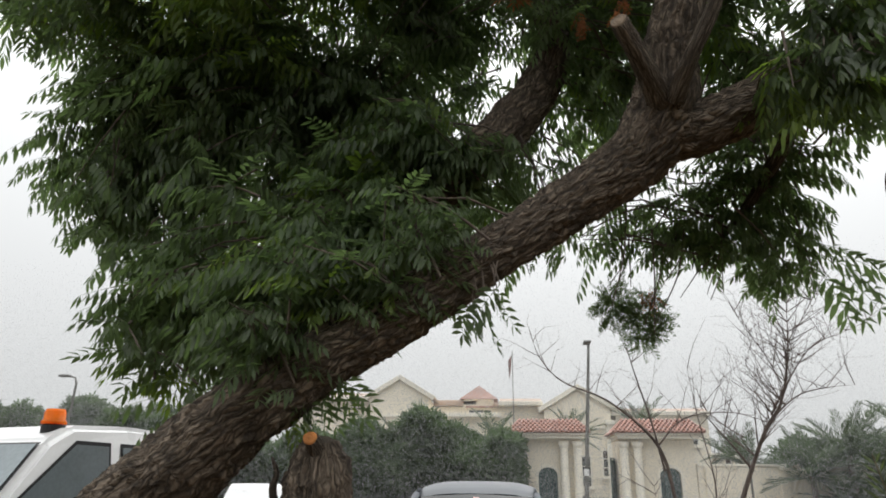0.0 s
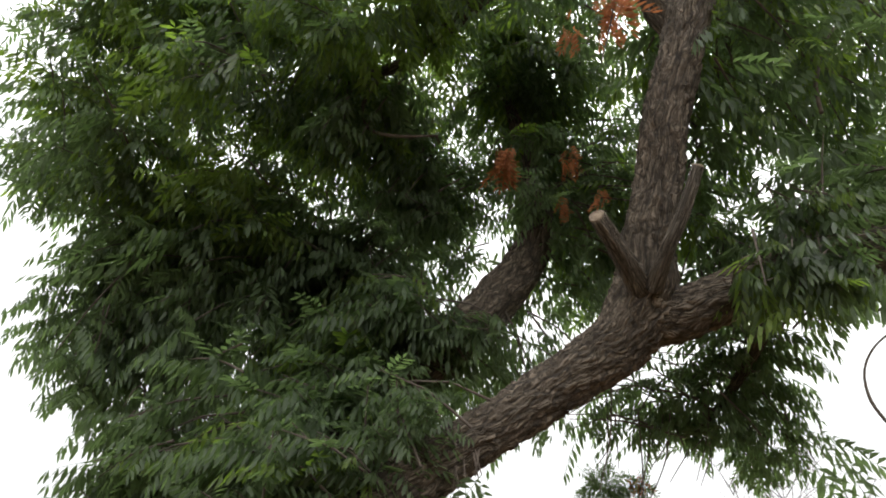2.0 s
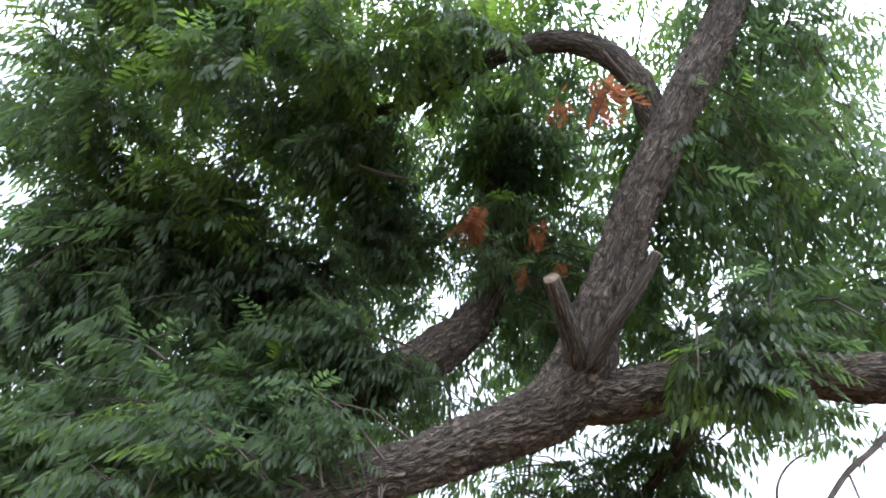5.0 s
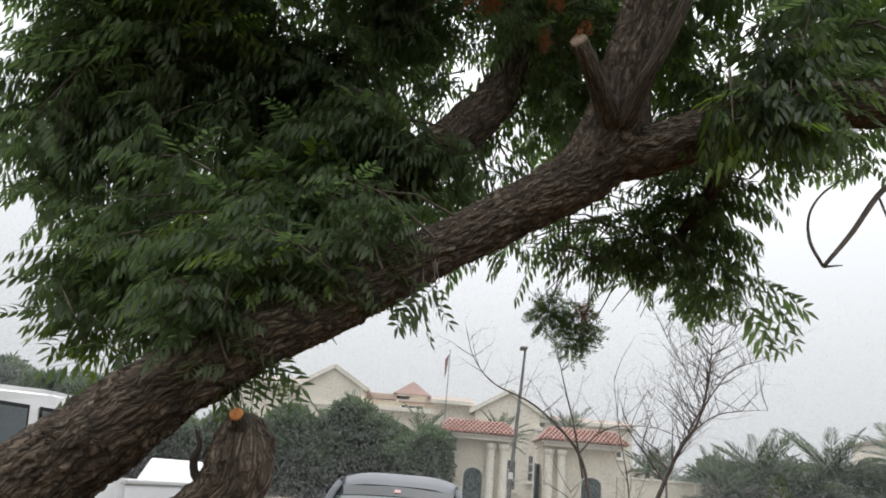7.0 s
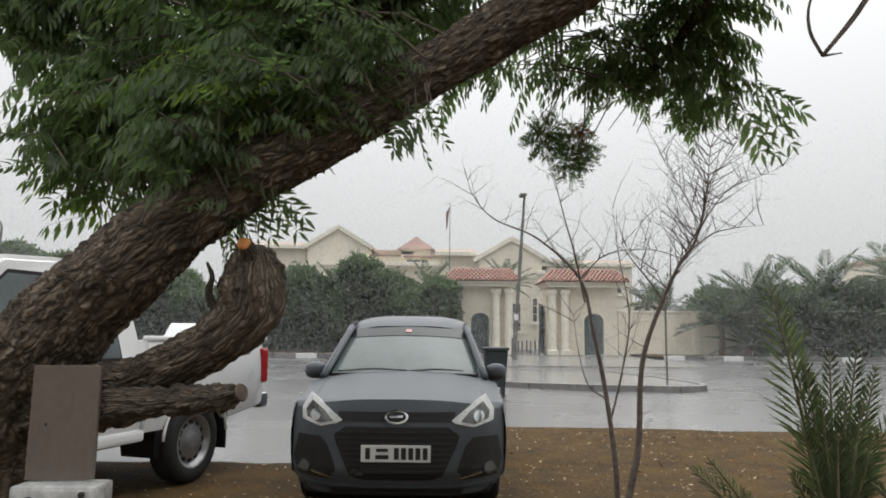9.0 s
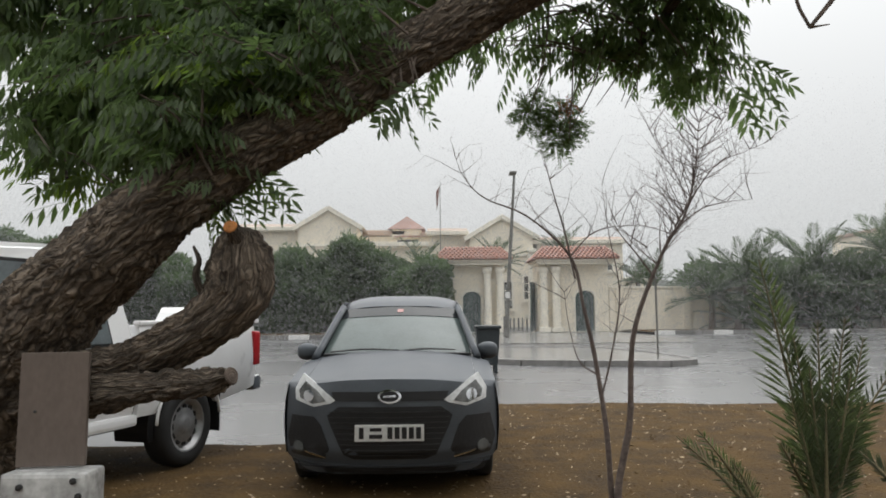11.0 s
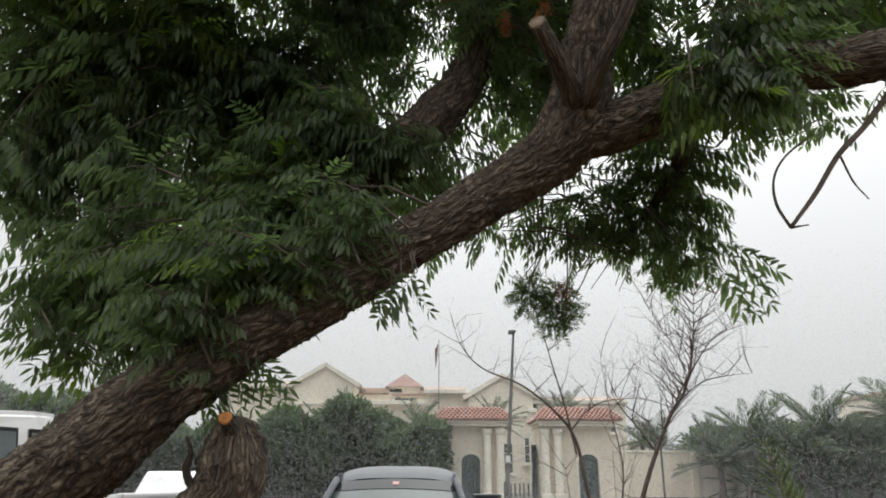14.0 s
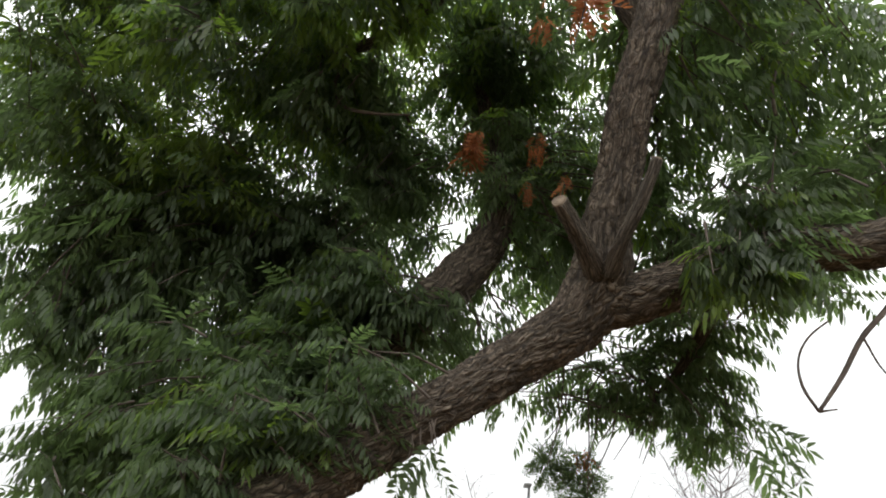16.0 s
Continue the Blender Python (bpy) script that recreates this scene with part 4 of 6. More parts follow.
    part("windscreen_seal", grid_sheet(lambda x, t: screen(x, t, 0.004), lin(-1, 1, 20), lin(-0.03, 0.035, 2)), M_PLASTIC, car)

    def roof(x, t):
        s = 1.86 + 1.65 * t + 0.10 * x * x * (1 - t)
        z = 1.452 + 0.125 * math.sin(math.pi * min(1, t * 0.82)) ** 0.6
        return (x * (0.615 + 0.02 * math.sin(math.pi * t)), s, z - 0.07 * abs(x) ** 4)
    part("roof", grid_sheet(roof, lin(-1, 1, 24), lin(0, 1, 16)), M_GREYPAINT, car, smooth=True)
    part("tailgate", grid_sheet(lambda x, t: (x * (0.85 - 0.25 * t), 3.72 - 0.25 * t * t, 0.17 + 1.33 * t), lin(-1, 1, 8), lin(0, 1, 8)), M_GREYPAINT, car, smooth=True)
    part("underbody", boxes(((0, 1.9, 0.24), (1.5, 3.3, 0.12))), M_PLASTIC, car)
    part("cowl", boxes(((0, 1.07, 1.005), (1.36, 0.10, 0.03)), bevel=0.01), M_PLASTIC, car)
    for x0, x1 in ((-0.62, 0.02), (-0.02, 0.55)):
        v, f, u = tube([(x0, 1.075, 1.032, 0.008), ((x0 + x1) / 2, 1.06, 1.055, 0.009), (x1, 1.06, 1.045, 0.006)], 0.05, 6)
        put("wiper", mesh_from("wiper", v, f, True, u), M_PLASTIC, car)
    # grille, badge, plate
    part("upper_grille", front_patch([(-0.46, 0.785), (0.46, 0.785), (0.44, 0.715), (-0.44, 0.715)], 0.006, 0.01), M_PLASTIC, car)
    low = [(-0.40, 0.675), (0.40, 0.675), (0.49, 0.61), (0.47, 0.55), (0.36, 0.32), (0.28, 0.285), (-0.28, 0.285), (-0.36, 0.32), (-0.47, 0.55), (-0.49, 0.61)]
    grille = part("lower_grille", front_patch(low, 0.005, 0.02), M_PLASTIC, car, "black mesh grille")
    for i in range(9):
        z = 0.315 + 0.04 * i
        hw = 0.34 + 0.13 * min(1, (z - 0.30) / 0.28)
        part("grille_slat", front_patch([(-hw, z - 0.004), (-hw, z + 0.004), (hw, z + 0.004), (hw, z - 0.004)], 0.012, 0.008, 2), M_IRON, grille)
    part("lower_lip", front_patch([(-0.80, 0.262), (-0.42, 0.235), (0.42, 0.235), (0.80, 0.262), (0.80, 0.225), (-0.80, 0.225)], 0.014, 0.02, 3), M_GREYPAINT, car)
    part("lower_valance", front_patch([(-0.78, 0.215), (0.78, 0.215), (0.74, 0.16), (-0.74, 0.16)], 0.006, 0.02, 3), M_PLASTIC, car)
    oval = [(0.092 * math.cos(a), 0.752 + 0.052 * math.sin(a)) for a in lin(0, 2 * math.pi * 27 / 28, 27)]
    badge = part("badge", front_patch(oval, 0.02, 0.014, 3), M_CHROME, car, "plain oval chrome badge")
    part("badge_field", front_patch([(x * 0.8, 0.752 + (z - 0.752) * 0.72) for x, z in oval], 0.026, 0.006, 3), M_PLASTIC, badge)
    part("badge_bar", front_patch([(-0.05, 0.744), (-0.05, 0.760), (0.05, 0.764), (0.05, 0.748)], 0.030, 0.004, 2), M_CHROME, badge)
    plate = part("number_plate", boxes(((0, -0.022, 0.487), (0.535, 0.012, 0.122)), bevel=0.004), M_PLATE, car, "white plate with plain dark bars")
    for x, z, w, h in ((-0.215, 0.487, 0.036, 0.082), (-0.105, 0.512, 0.09, 0.024), (-0.105, 0.462, 0.10, 0.030), *((0.005 + 0.055 * i, 0.487, 0.038, 0.084) for i in range(5))):
        part("plate_bar", boxes(((x, -0.0295, z), (w, 0.003, h))), M_PLASTIC, plate)
    car.scale = (0.955, 1.0, 0.99)
    return car


hatchback()


# ---- the white pickup ----
def pickup():
    a = radians(-17.4)
    # local frame: y runs from nose to tail, x to the side that faces the car
    lx, ly = 0.90, 4.03
    ox = -2.24 - (lx * math.cos(a) - ly * math.sin(a))
    oy = 6.36 - (lx * math.sin(a) + ly * math.cos(a))
    p = thing("pickup_truck", (ox, oy, 0), "white double-cab pickup with an amber roof beacon and steel wheels", "pickup truck", turn=-17.4)

    def flank(x, y0, y1, z0, z1, crown=0.05, lean=0.0):
        return lambda s, t: (x + (1 if x > 0 else -1) * (crown * math.sin(math.pi * t) - lean * t), s, z0 + (z1 - z0) * t)
    for sd in (1, -1):
        # cargo bed side with a wheel arch cut out of it
        bm = bmesh.new()
        ys, n = lin(3.36, 5.2, 46), 20

        def arch(s):
            d = abs(s - 4.03)
            return 0.40 + math.sqrt(max(0, 0.44 ** 2 - d * d)) * 0.98 if d < 0.44 else 0.50
        cols = []
        for s in ys:
            z0 = max(0.52, arch(s)) if abs(s - 4.03) < 0.44 else 0.52 + 0.10 * max(0, (s - 4.5) / 0.7)
            cols.append([bm.verts.new((sd * (0.86 + 0.055 * max(0, math.sin(math.pi * min(1, max(0, (z0 + (1.28 - z0) * t - 0.5) / 0.8)))) ** 0.7 - 0.05 * max(0, (s - 4.95) / 0.25) ** 2), s, z0 + (1.28 - z0) * t)) for t in lin(0, 1, n)])
        for c0, c1 in zip(cols, cols[1:]):
            for j in range(n):
                bm.faces.new((c0[j], c1[j], c1[j + 1], c0[j + 1]))
        bmesh.ops.recalc_face_normals(bm, faces=bm.faces)
        bmesh.ops.solidify(bm, geom=bm.faces[:], thickness=0.04)
        part("bed_side", bm, M_WHITEPAINT, p, smooth=False)
        part("bed_rail", boxes(((sd * 0.855, 4.28, 1.295), (0.075, 1.86, 0.045)), bevel=0.015), M_WHITEPAINT, p)
        lip = [(4.03 + 0.455 * math.cos(b), 0.40 + 0.45 * math.sin(b)) for b in lin(0.05, math.pi - 0.05, 24)]
        pts = [(sd * 0.905, y, z, 0.014) for y, z in lip]
        v, f, u = tube(pts, 0.05, 8)
        put("arch_lip", mesh_from("arch_lip", v, f, True, u), M_WHITEPAINT, p)
        part("arch_liner", prism([(4.03 + 0.44 * math.cos(b), 0.40 + 0.44 * math.sin(b)) for b in lin(-0.3, math.pi + 0.3, 20)], "x", sd * 0.45, sd * 0.80), M_PLASTIC, p)
        wheel_parts(p, (sd * 0.78, 4.03, 0.365), 0.365, 0.235, M_STEEL, out=sd, holes=12)
        wheel_parts(p, (sd * 0.78, 0.95, 0.365), 0.365, 0.235, M_STEEL, out=sd, holes=12)
        part("mud_flap", boxes(((sd * 0.78, 4.50, 0.42), (0.24, 0.015, 0.36)), bevel=0.005), M_PLASTIC, p)
        # doors
        for y0, y1 in ((1.28, 2.42), (2.44, 3.33)):
            door = part("door", grid_sheet(flank(sd * 0.845, y0, y1, 0.52, 1.12, 0.06), lin(y0, y1, 6), lin(0, 1, 10), 0.03), M_WHITEPAINT, p, smooth=False)
            part("door_handle", boxes(((sd * 0.925, y1 - 0.16, 1.02), (0.03, 0.19, 0.035)), bevel=0.012), M_CHROME if y0 > 2 else M_WHITEPAINT, door)
            wy0, wy1 = (y0 + 0.34, y1 - 0.06) if y0 < 2 else (y0 + 0.05, y1 - 0.36)
            top0 = wy0 + (0.46 if y0 < 2 else 0.0)
            pane = [(y0 + 0.1 if y0 < 2 else wy0, 1.14), (wy1 + (0.10 if y0 > 2 else 0), 1.14), (wy1, 1.74), (top0, 1.74)]
            bm = bmesh.new()
            vs = [bm.verts.new((sd * (0.868 - 0.11 * (z - 1.12) / 0.6), y, z)) for y, z in pane]
            bm.faces.new(vs)
            bmesh.ops.solidify(bm, geom=bm.faces[:], thickness=0.008)
            part("side_window", bm, M_SIDEGLASS, door)
            cy, cz = sum(q[0] for q in pane) / 4, 1.44
            rim = [(cy + (y - cy) * 1.07, cz + (z - cz) * 1.09) for y, z in pane]
            bm = bmesh.new()
            bm.faces.new([bm.verts.new((sd * (0.862 - 0.11 * (z - 1.12) / 0.6), y, z)) for y, z in rim])
            bmesh.ops.solidify(bm, geom=bm.faces[:], thickness=0.006)
            part("window_seal", bm, M_PLASTIC, door)
        part("sill", boxes(((sd * 0.83, 2.35, 0.50), (0.10, 2.05, 0.10)), bevel=0.03), M_WHITEPAINT, p)
        # front wing
        part("front_wing", grid_sheet(flank(sd * 0.85, 0, 1.26, 0.52, 1.06, 0.05), lin(0.12, 1.26, 6), lin(0, 1, 8), 0.03), M_WHITEPAINT, p, smooth=False)
        # tail lamp and mirror
        part("tail_light", boxes(((sd * 0.865, 5.15, 1.01), (0.10, 0.12, 0.36)), bevel=0.025), M_RED, p)
        bm = boxes(((sd * 1.03, 1.52, 1.17), (0.19, 0.09, 0.16)), bevel=0.035)
        part("wing_mirror", bm, M_CHROME, p)
    # cab: side outline pushed across, tapered to the roof
    outline = [(1.30, 1.10), (1.86, 1.755), (2.06, 1.87), (2.6, 1.90), (3.05, 1.875), (3.22, 1.79), (3.38, 1.10)]
    bm = prism(outline, "x", -1, 1)
    for v in bm.verts:
        half = 0.855 - 0.11 * (v.co.z - 1.10) / 0.62
        v.co.x *= half
    bmesh.ops.bevel(bm, geom=[e for e in bm.edges if max(v.co.z for v in e.verts) > 1.2], offset=0.045, segments=3, affect="EDGES", clamp_overlap=True)
    part("cab", bm, M_WHITEPAINT, p)
    for y0, z0, y1, z1 in ((1.36, 1.172, 1.83, 1.722),):
        def screen(u, t):
            y, z = y0 + (y1 - y0) * t, z0 + (z1 - z0) * t
            return (u * (0.80 - 0.11 * (z - 1.10) / 0.62), y - 0.012, z + 0.010)
        part("windscreen", grid_sheet(screen, lin(-1, 1, 8), lin(0, 1, 6)), M_SIDEGLASS, p)
        part("windscreen_seal", grid_sheet(lambda u, t: Vector(screen(u * 1.03, -0.02 + 1.05 * t)) + Vector((0, 0.006, -0.006)), lin(-1, 1, 8), lin(0, 1, 6)), M_PLASTIC, p)
    part("rear_window", grid_sheet(lambda u, t: (u * (0.66 - 0.10 * t), 3.345 - 0.12 * t + 0.006, 1.18 + 0.48 * t), lin(-1, 1, 4), lin(0, 1, 4)), M_SIDEGLASS, p)
    part("bonnet", grid_sheet(lambda x, t: (x, 0.05 + 1.27 * t, 0.98 + 0.13 * t - 0.04 * (x / 0.85) ** 4), lin(-0.85, 0.85, 12), lin(0, 1, 6), 0.03), M_WHITEPAINT, p, smooth=True)
    part("front_bumper", boxes(((0, 0.08, 0.62), (1.74, 0.22, 0.40)), bevel=0.06), M_WHITEPAINT, p)
    part("bed_floor", boxes(((0, 4.28, 0.72), (1.60, 1.8, 0.06))), M_WHITEPAINT, p)
    part("tailgate", boxes(((0, 5.19, 0.98), (1.56, 0.05, 0.56)), bevel=0.015), M_WHITEPAINT, p)
    part("rear_bumper", boxes(((0, 5.30, 0.63), (1.66, 0.16, 0.16)), bevel=0.03), M_CHROME, p)
    part("chassis", boxes(((0, 2.6, 0.46), (1.2, 4.6, 0.14))), M_PLASTIC, p)
    beacon = part("roof_beacon", spun_z([(0.0, 1.815), (0.078, 1.815), (0.078, 1.868), (0.066, 1.875), (0.0, 1.875)], 20, (0.56, 2.03)), M_PLASTIC, p)
    part("beacon_lens", spun_z([(0.0, 1.877), (0.082, 1.877), (0.082, 1.895), (0.070, 1.905), (0.069, 1.955), (0.060, 1.978), (0.0, 1.983)], 20, (0.56, 2.03)), M_AMBER, beacon, "amber plastic lens", smooth=True)
    return p


def spun_z(profile, n, c):
    bm = spun([(r, z) for r, z in profile], n)
    for v in bm.verts:
        x, y, z = v.co
        v.co = (y + c[0], z + c[1], x)
    bmesh.ops.recalc_face_normals(bm, faces=bm.faces)
    return bm


pickup()


def far_car():
    c = thing("parked_van", (-5.35, 15.8, rise(15.8) - 0.04), "white car parked far behind the pickup on the wet street", "car", turn=8)
    body = prism([(-1.7, 0.30), (-1.72, 0.72), (-1.5, 0.92), (-0.9, 1.0), (-0.45, 1.5), (-0.2, 1.60), (1.3, 1.62), (1.62, 1.5), (1.75, 0.95), (1.75, 0.35)], "x", -0.8, 0.8)
    for v in body.verts:
        if v.co.z > 1.05:
            v.co.x *= 0.84
    part("body", body, M_WHITEPAINT, c)
    part("windscreen", grid_sheet(lambda u, t: (u * (0.72 - 0.09 * t), -0.875 + 0.41 * t, 1.03 + 0.44 * t), lin(-1, 1, 4), lin(0, 1, 3)), M_SIDEGLASS, c)
    for sd in (1, -1):
        part("side_glass", grid_sheet(lambda s, t: (sd * (0.775 - 0.10 * t), s + (0.12 if s < 0 else -0.08) * t, 1.08 + 0.40 * t), lin(-0.55, 1.45, 3), lin(0, 1, 3)), M_SIDEGLASS, c)
        for y in (-1.1, 1.1):
            wheel_parts(c, (sd * 0.72, y, 0.31), 0.31, 0.19, M_STEEL, out=sd, holes=6)


far_car()


# ---- villa gate, walls and house ----
def arch_outline(x0, x1, z0, z1):
    """A doorway with a round head."""
    r = (x1 - x0) / 2
    return [(x0, z0), (x1, z0)] + [((x0 + x1) / 2 + r * math.cos(a), z1 - r * 0.8 + r * 0.8 * math.sin(a)) for a in lin(0, math.pi, 12)]


def tiled_hip(name, x0, x1, y0, y1, z0, z1, inset, parent, rows=6, pitch=0.24):
    """A hipped roof of pan tiles, each a piece of its own."""
    bm = bmesh.new()
    lo = [bm.verts.new(p) for p in ((x0, y0, z0), (x1, y0, z0), (x1, y1, z0), (x0, y1, z0))]
    hi = [bm.verts.new(p) for p in ((x0 + inset, y0 + inset * 1.2, z1), (x1 - inset, y0 + inset * 1.2, z1), (x1 - inset, y1 - inset * 1.2, z1), (x0 + inset, y1 - inset * 1.2, z1))]
    bm.faces.new(lo), bm.faces.new(hi)
    for i in range(4):
        bm.faces.new((lo[i], lo[(i + 1) % 4], hi[(i + 1) % 4], hi[i]))
    bmesh.ops.recalc_face_normals(bm, faces=bm.faces)
    roof = part(name, bm, M_TILE, parent, "terracotta pan tile roof")
    me = tile_mesh((y1 - y0) * 0, pitch, math.hypot(z1 - z0, inset * 1.2) / rows * 1.12)
    slope = math.degrees(math.atan2(z1 - z0, inset * 1.2))
    for r in range(rows):
        t = r / rows
        a, b = x0 + inset * t, x1 - inset * t
        n = int((b - a) / pitch)
        for i in range(n):
            ob = put("roof_tile", me, M_TILE, roof)
            ob.matrix_basis = pose(a + (i + 0.5) * (b - a) / n, y0 + inset * 1.2 * t - 0.02, z0 + (z1 - z0) * t + 0.02, slope, 0, 0)
    return roof


TILE_CACHE = {}


def tile_mesh(_, pitch, length):
    key = (round(pitch, 3), round(length, 3))
    if key not in TILE_CACHE:
        v, f, n = [], [], 5
        for y, dz in ((0, 0.02), (length, 0.0)):
            for i in range(n + 1):
                a = math.pi * i / n
                v.append((-math.cos(a) * pitch * 0.36, y, dz + math.sin(a) * pitch * 0.30))
        for i in range(n):
            f.append((i, i + 1, n + 2 + i, n + 1 + i))
        v.append((0, 0, -0.02))
        f += [(n + n + 2, i + 1, i) for i in range(n)]
        TILE_CACHE[key] = mesh_from("roof_tile", v, f)
    return TILE_CACHE[key]


G = rise(42)


def gatehouse(x0, x1, door, mirror):
    g = thing("gatehouse", ((x0 + x1) / 2, 42, G), "cream gate lodge with paired pillars, arched doorway and tiled roof", "gatehouse", "gate lodges")
    cx = (x0 + x1) / 2
    w0, w1 = x0 - cx + 0.35, x1 - cx - 0.35
    d0, d1 = door[0] - cx, door[1] - cx
    H = 4.0
    # wall with the arched doorway through it
    head = arch_outline(d0, d1, 0, 2.45)
    left = [(w0, 0), (d0, 0)] + [(x, z) for x, z in sorted({p for p in head[2:] if p[0] <= (d0 + d1) / 2 + 1e-6}, key=lambda p: p[0])] + [((d0 + d1) / 2, H), (w0, H)]
    right = [(d1, 0), (w1, 0), (w1, H), ((d0 + d1) / 2, H)] + [(x, z) for x, z in sorted({p for p in head[2:] if p[0] >= (d0 + d1) / 2 - 1e-6}, key=lambda p: p[0])]
    part("wall", prism(left, "y", -0.15, 0.15), M_CREAM, g)
    part("wall", prism(right, "y", -0.15, 0.15), M_CREAM, g)
    arch = part("door_surround", prism([(d0 - 0.14, 0), (d0, 0)] + [(x, z) for x, z in sorted(set(head[2:]), key=lambda p: p[0])] + [(d1, 0), (d1 + 0.14, 0)] + [((d0 + d1) / 2 + (d1 - d0 + 0.28) / 2 * math.cos(a), 2.45 - (d1 - d0) * 0.4 + ((d1 - d0) * 0.4 + 0.16) * math.sin(a)) for a in lin(0, math.pi, 10)], "y", -0.21, -0.152), M_CREAMTRIM, g)
    leaf = part("door_leaf", prism([(x, z) for x, z in arch_outline(d0 + 0.02, d1 - 0.02, 0.02, 2.43)], "y", 0.02, 0.08), M_GATE, g, "dark green steel door")
    for i in range(4):
        x = d0 + (d1 - d0) * (i + 1) / 5
        part("door_bar", boxes(((x, -0.005, 1.1), (0.035, 0.03, 1.95))), M_IRON, leaf)
    # pillars
    ends = (w1 - 0.25, w1 - 1.0) if mirror > 0 else (w0 + 0.25, w0 + 1.0)
    for x in ends:
        pil = part("pillar", spun_z([(0.0, 0.0), (0.30, 0.0), (0.30, 0.25), (0.24, 0.32), (0.235, 1.5), (0.22, 3.45), (0.25, 3.5), (0.30, 3.62), (0.30, 3.8), (0.0, 3.8)], 20, (x, -0.62)), M_CREAMTRIM, g, smooth=False)
        part("plinth", boxes(((x, -0.62, 0.14), (0.68, 0.68, 0.28)), bevel=0.02), M_CREAMTRIM, pil)
    for x in (w0 + 0.1, w1 - 0.1):
        part("side_wall", boxes(((x, 1.2, H / 2), (0.2, 2.1, H))), M_CREAM, g)
    part("cornice", boxes(((0, 0.45, 4.03), (x1 - x0 - 0.5, 2.9, 0.16)), ((0, 0.45, 4.18), (x1 - x0 - 0.2, 3.2, 0.14)), bevel=0.03), M_CREAMTRIM, g)
    tiled_hip("roof", x0 - cx - 0.12, x1 - cx + 0.12, -1.35, 2.2, 4.27, 5.0, 0.72, g)
    return g


gatehouse(0.15, 4.55, (1.75, 2.85), 1)
gatehouse(5.9, 10.8, (8.45, 9.6), -1)

gate = thing("driveway_gate", (5.85, 42.3, G), "dark green steel driveway gate standing open", "gate", turn=68)
part("gate_frame", boxes(((0.08, 0, 1.5), (0.08, 0.06, 3.0)), ((1.9, 0, 1.5), (0.08, 0.06, 3.0)), ((1, 0, 0.1), (1.8, 0.05, 0.08)), ((1, 0, 2.95), (1.8, 0.05, 0.08))), M_GATE, gate)
for i in range(7):
    part("gate_panel", boxes(((0.24 + 0.255 * i, 0.0, 1.52), (0.235, 0.03, 2.75))), M_GATE, gate)

for x0, x1, y, h in ((-46, 0.45, 42.0, 2.35), (10.5, 60, 42.0, 2.55)):
    wall = thing("compound_wall", (x0, y, G), "cream rendered compound wall with rain stains", "wall", kind="structure")
    part("wall_panel", boxes((((x1 - x0) / 2, 0, h / 2 - 0.1), (x1 - x0, 0.22, h + 0.2))), M_WALLCREAM if x0 < 0 else M_CREAM, wall)
    part("coping", boxes((((x1 - x0) / 2, 0, h + 0.05), (x1 - x0, 0.36, 0.12)), bevel=0.02), M_CREAMTRIM, wall)
    for i in range(int((x1 - x0) / 4)):
        part("pier", boxes(((i * 4 + 0.6, -0.06, h / 2), (0.4, 0.36, h)), bevel=0.02), M_CREAM, wall)
for i in range(9):
    b = thing("bollard", (4.55 + 0.28 * i, 47 + 0.2 * (i % 2), G - 0.05), "short dark bollard in the villa drive", "bollard", "drive bollards")
    part("post", spun_z([(0, 0), (0.05, 0), (0.05, 0.8), (0.035, 0.86), (0, 0.87)], 10, (0, 0)), M_IRON, b)


def window(parent, x, y, z, w, h, cols=2, rows=3):
    win = part("window", boxes(((x, y - 0.03, z), (w + 0.24, 0.10, h + 0.24)), bevel=0.01), M_CREAMTRIM, parent)
    for i in range(cols):
        for j in range(rows):
            part("pane", boxes(((x - w / 2 + (i + 0.5) * w / cols, y - 0.085, z - h / 2 + (j + 0.5) * h / rows), (w / cols - 0.07, 0.02, h / rows - 0.07))), M_WINDOW, win)
    part("sill", boxes(((x, y - 0.12, z - h / 2 - 0.16), (w + 0.4, 0.22, 0.1)), bevel=0.01), M_CREAMTRIM, win)
    return win


def gable_bay(parent, x0, x1, y, eave, apex, depth):
    """A gabled bay with its raking white moulding, string course and tiled slopes."""
    cx = (x0 + x1) / 2
    part("gable_wall", prism([(x0, 0), (x1, 0), (x1, eave), (cx, apex - 0.12), (x0, eave)], "y", y, y + depth), M_CREAM, parent)
    for sd in (1, -1):
        a, b = Vector((cx, 0, apex + 0.06)), Vector((cx + sd * ((x1 - x0) / 2 + 0.45), 0, eave - 0.14))
        d = (b - a).length
        bm = boxes(((d / 2, 0, 0), (d, 0.5, 0.26)), ((d / 2, 0.1, 0.16), (d + 0.1, 0.75, 0.10)), bevel=0.02)
        ang = math.atan2(b.z - a.z, b.x - a.x)
        bmesh.ops.transform(bm, matrix=Matrix.Translation((a.x, y - 0.05, a.z)) @ Matrix.Rotation(-ang, 4, "Y"), verts=bm.verts)
        part("raking_moulding", bm, M_CREAMTRIM, parent)
        roof = boxes(((d / 2, depth / 2, 0.14), (d, depth, 0.12)))
        bmesh.ops.transform(roof, matrix=Matrix.Translation((a.x, y + 0.2, a.z)) @ Matrix.Rotation(-ang, 4, "Y"), verts=roof.verts)
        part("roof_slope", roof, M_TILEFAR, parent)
    part("string_course", boxes(((cx, y - 0.06, eave - 1.5), (x1 - x0, 0.16, 0.2)), bevel=0.02), M_CREAMTRIM, parent)


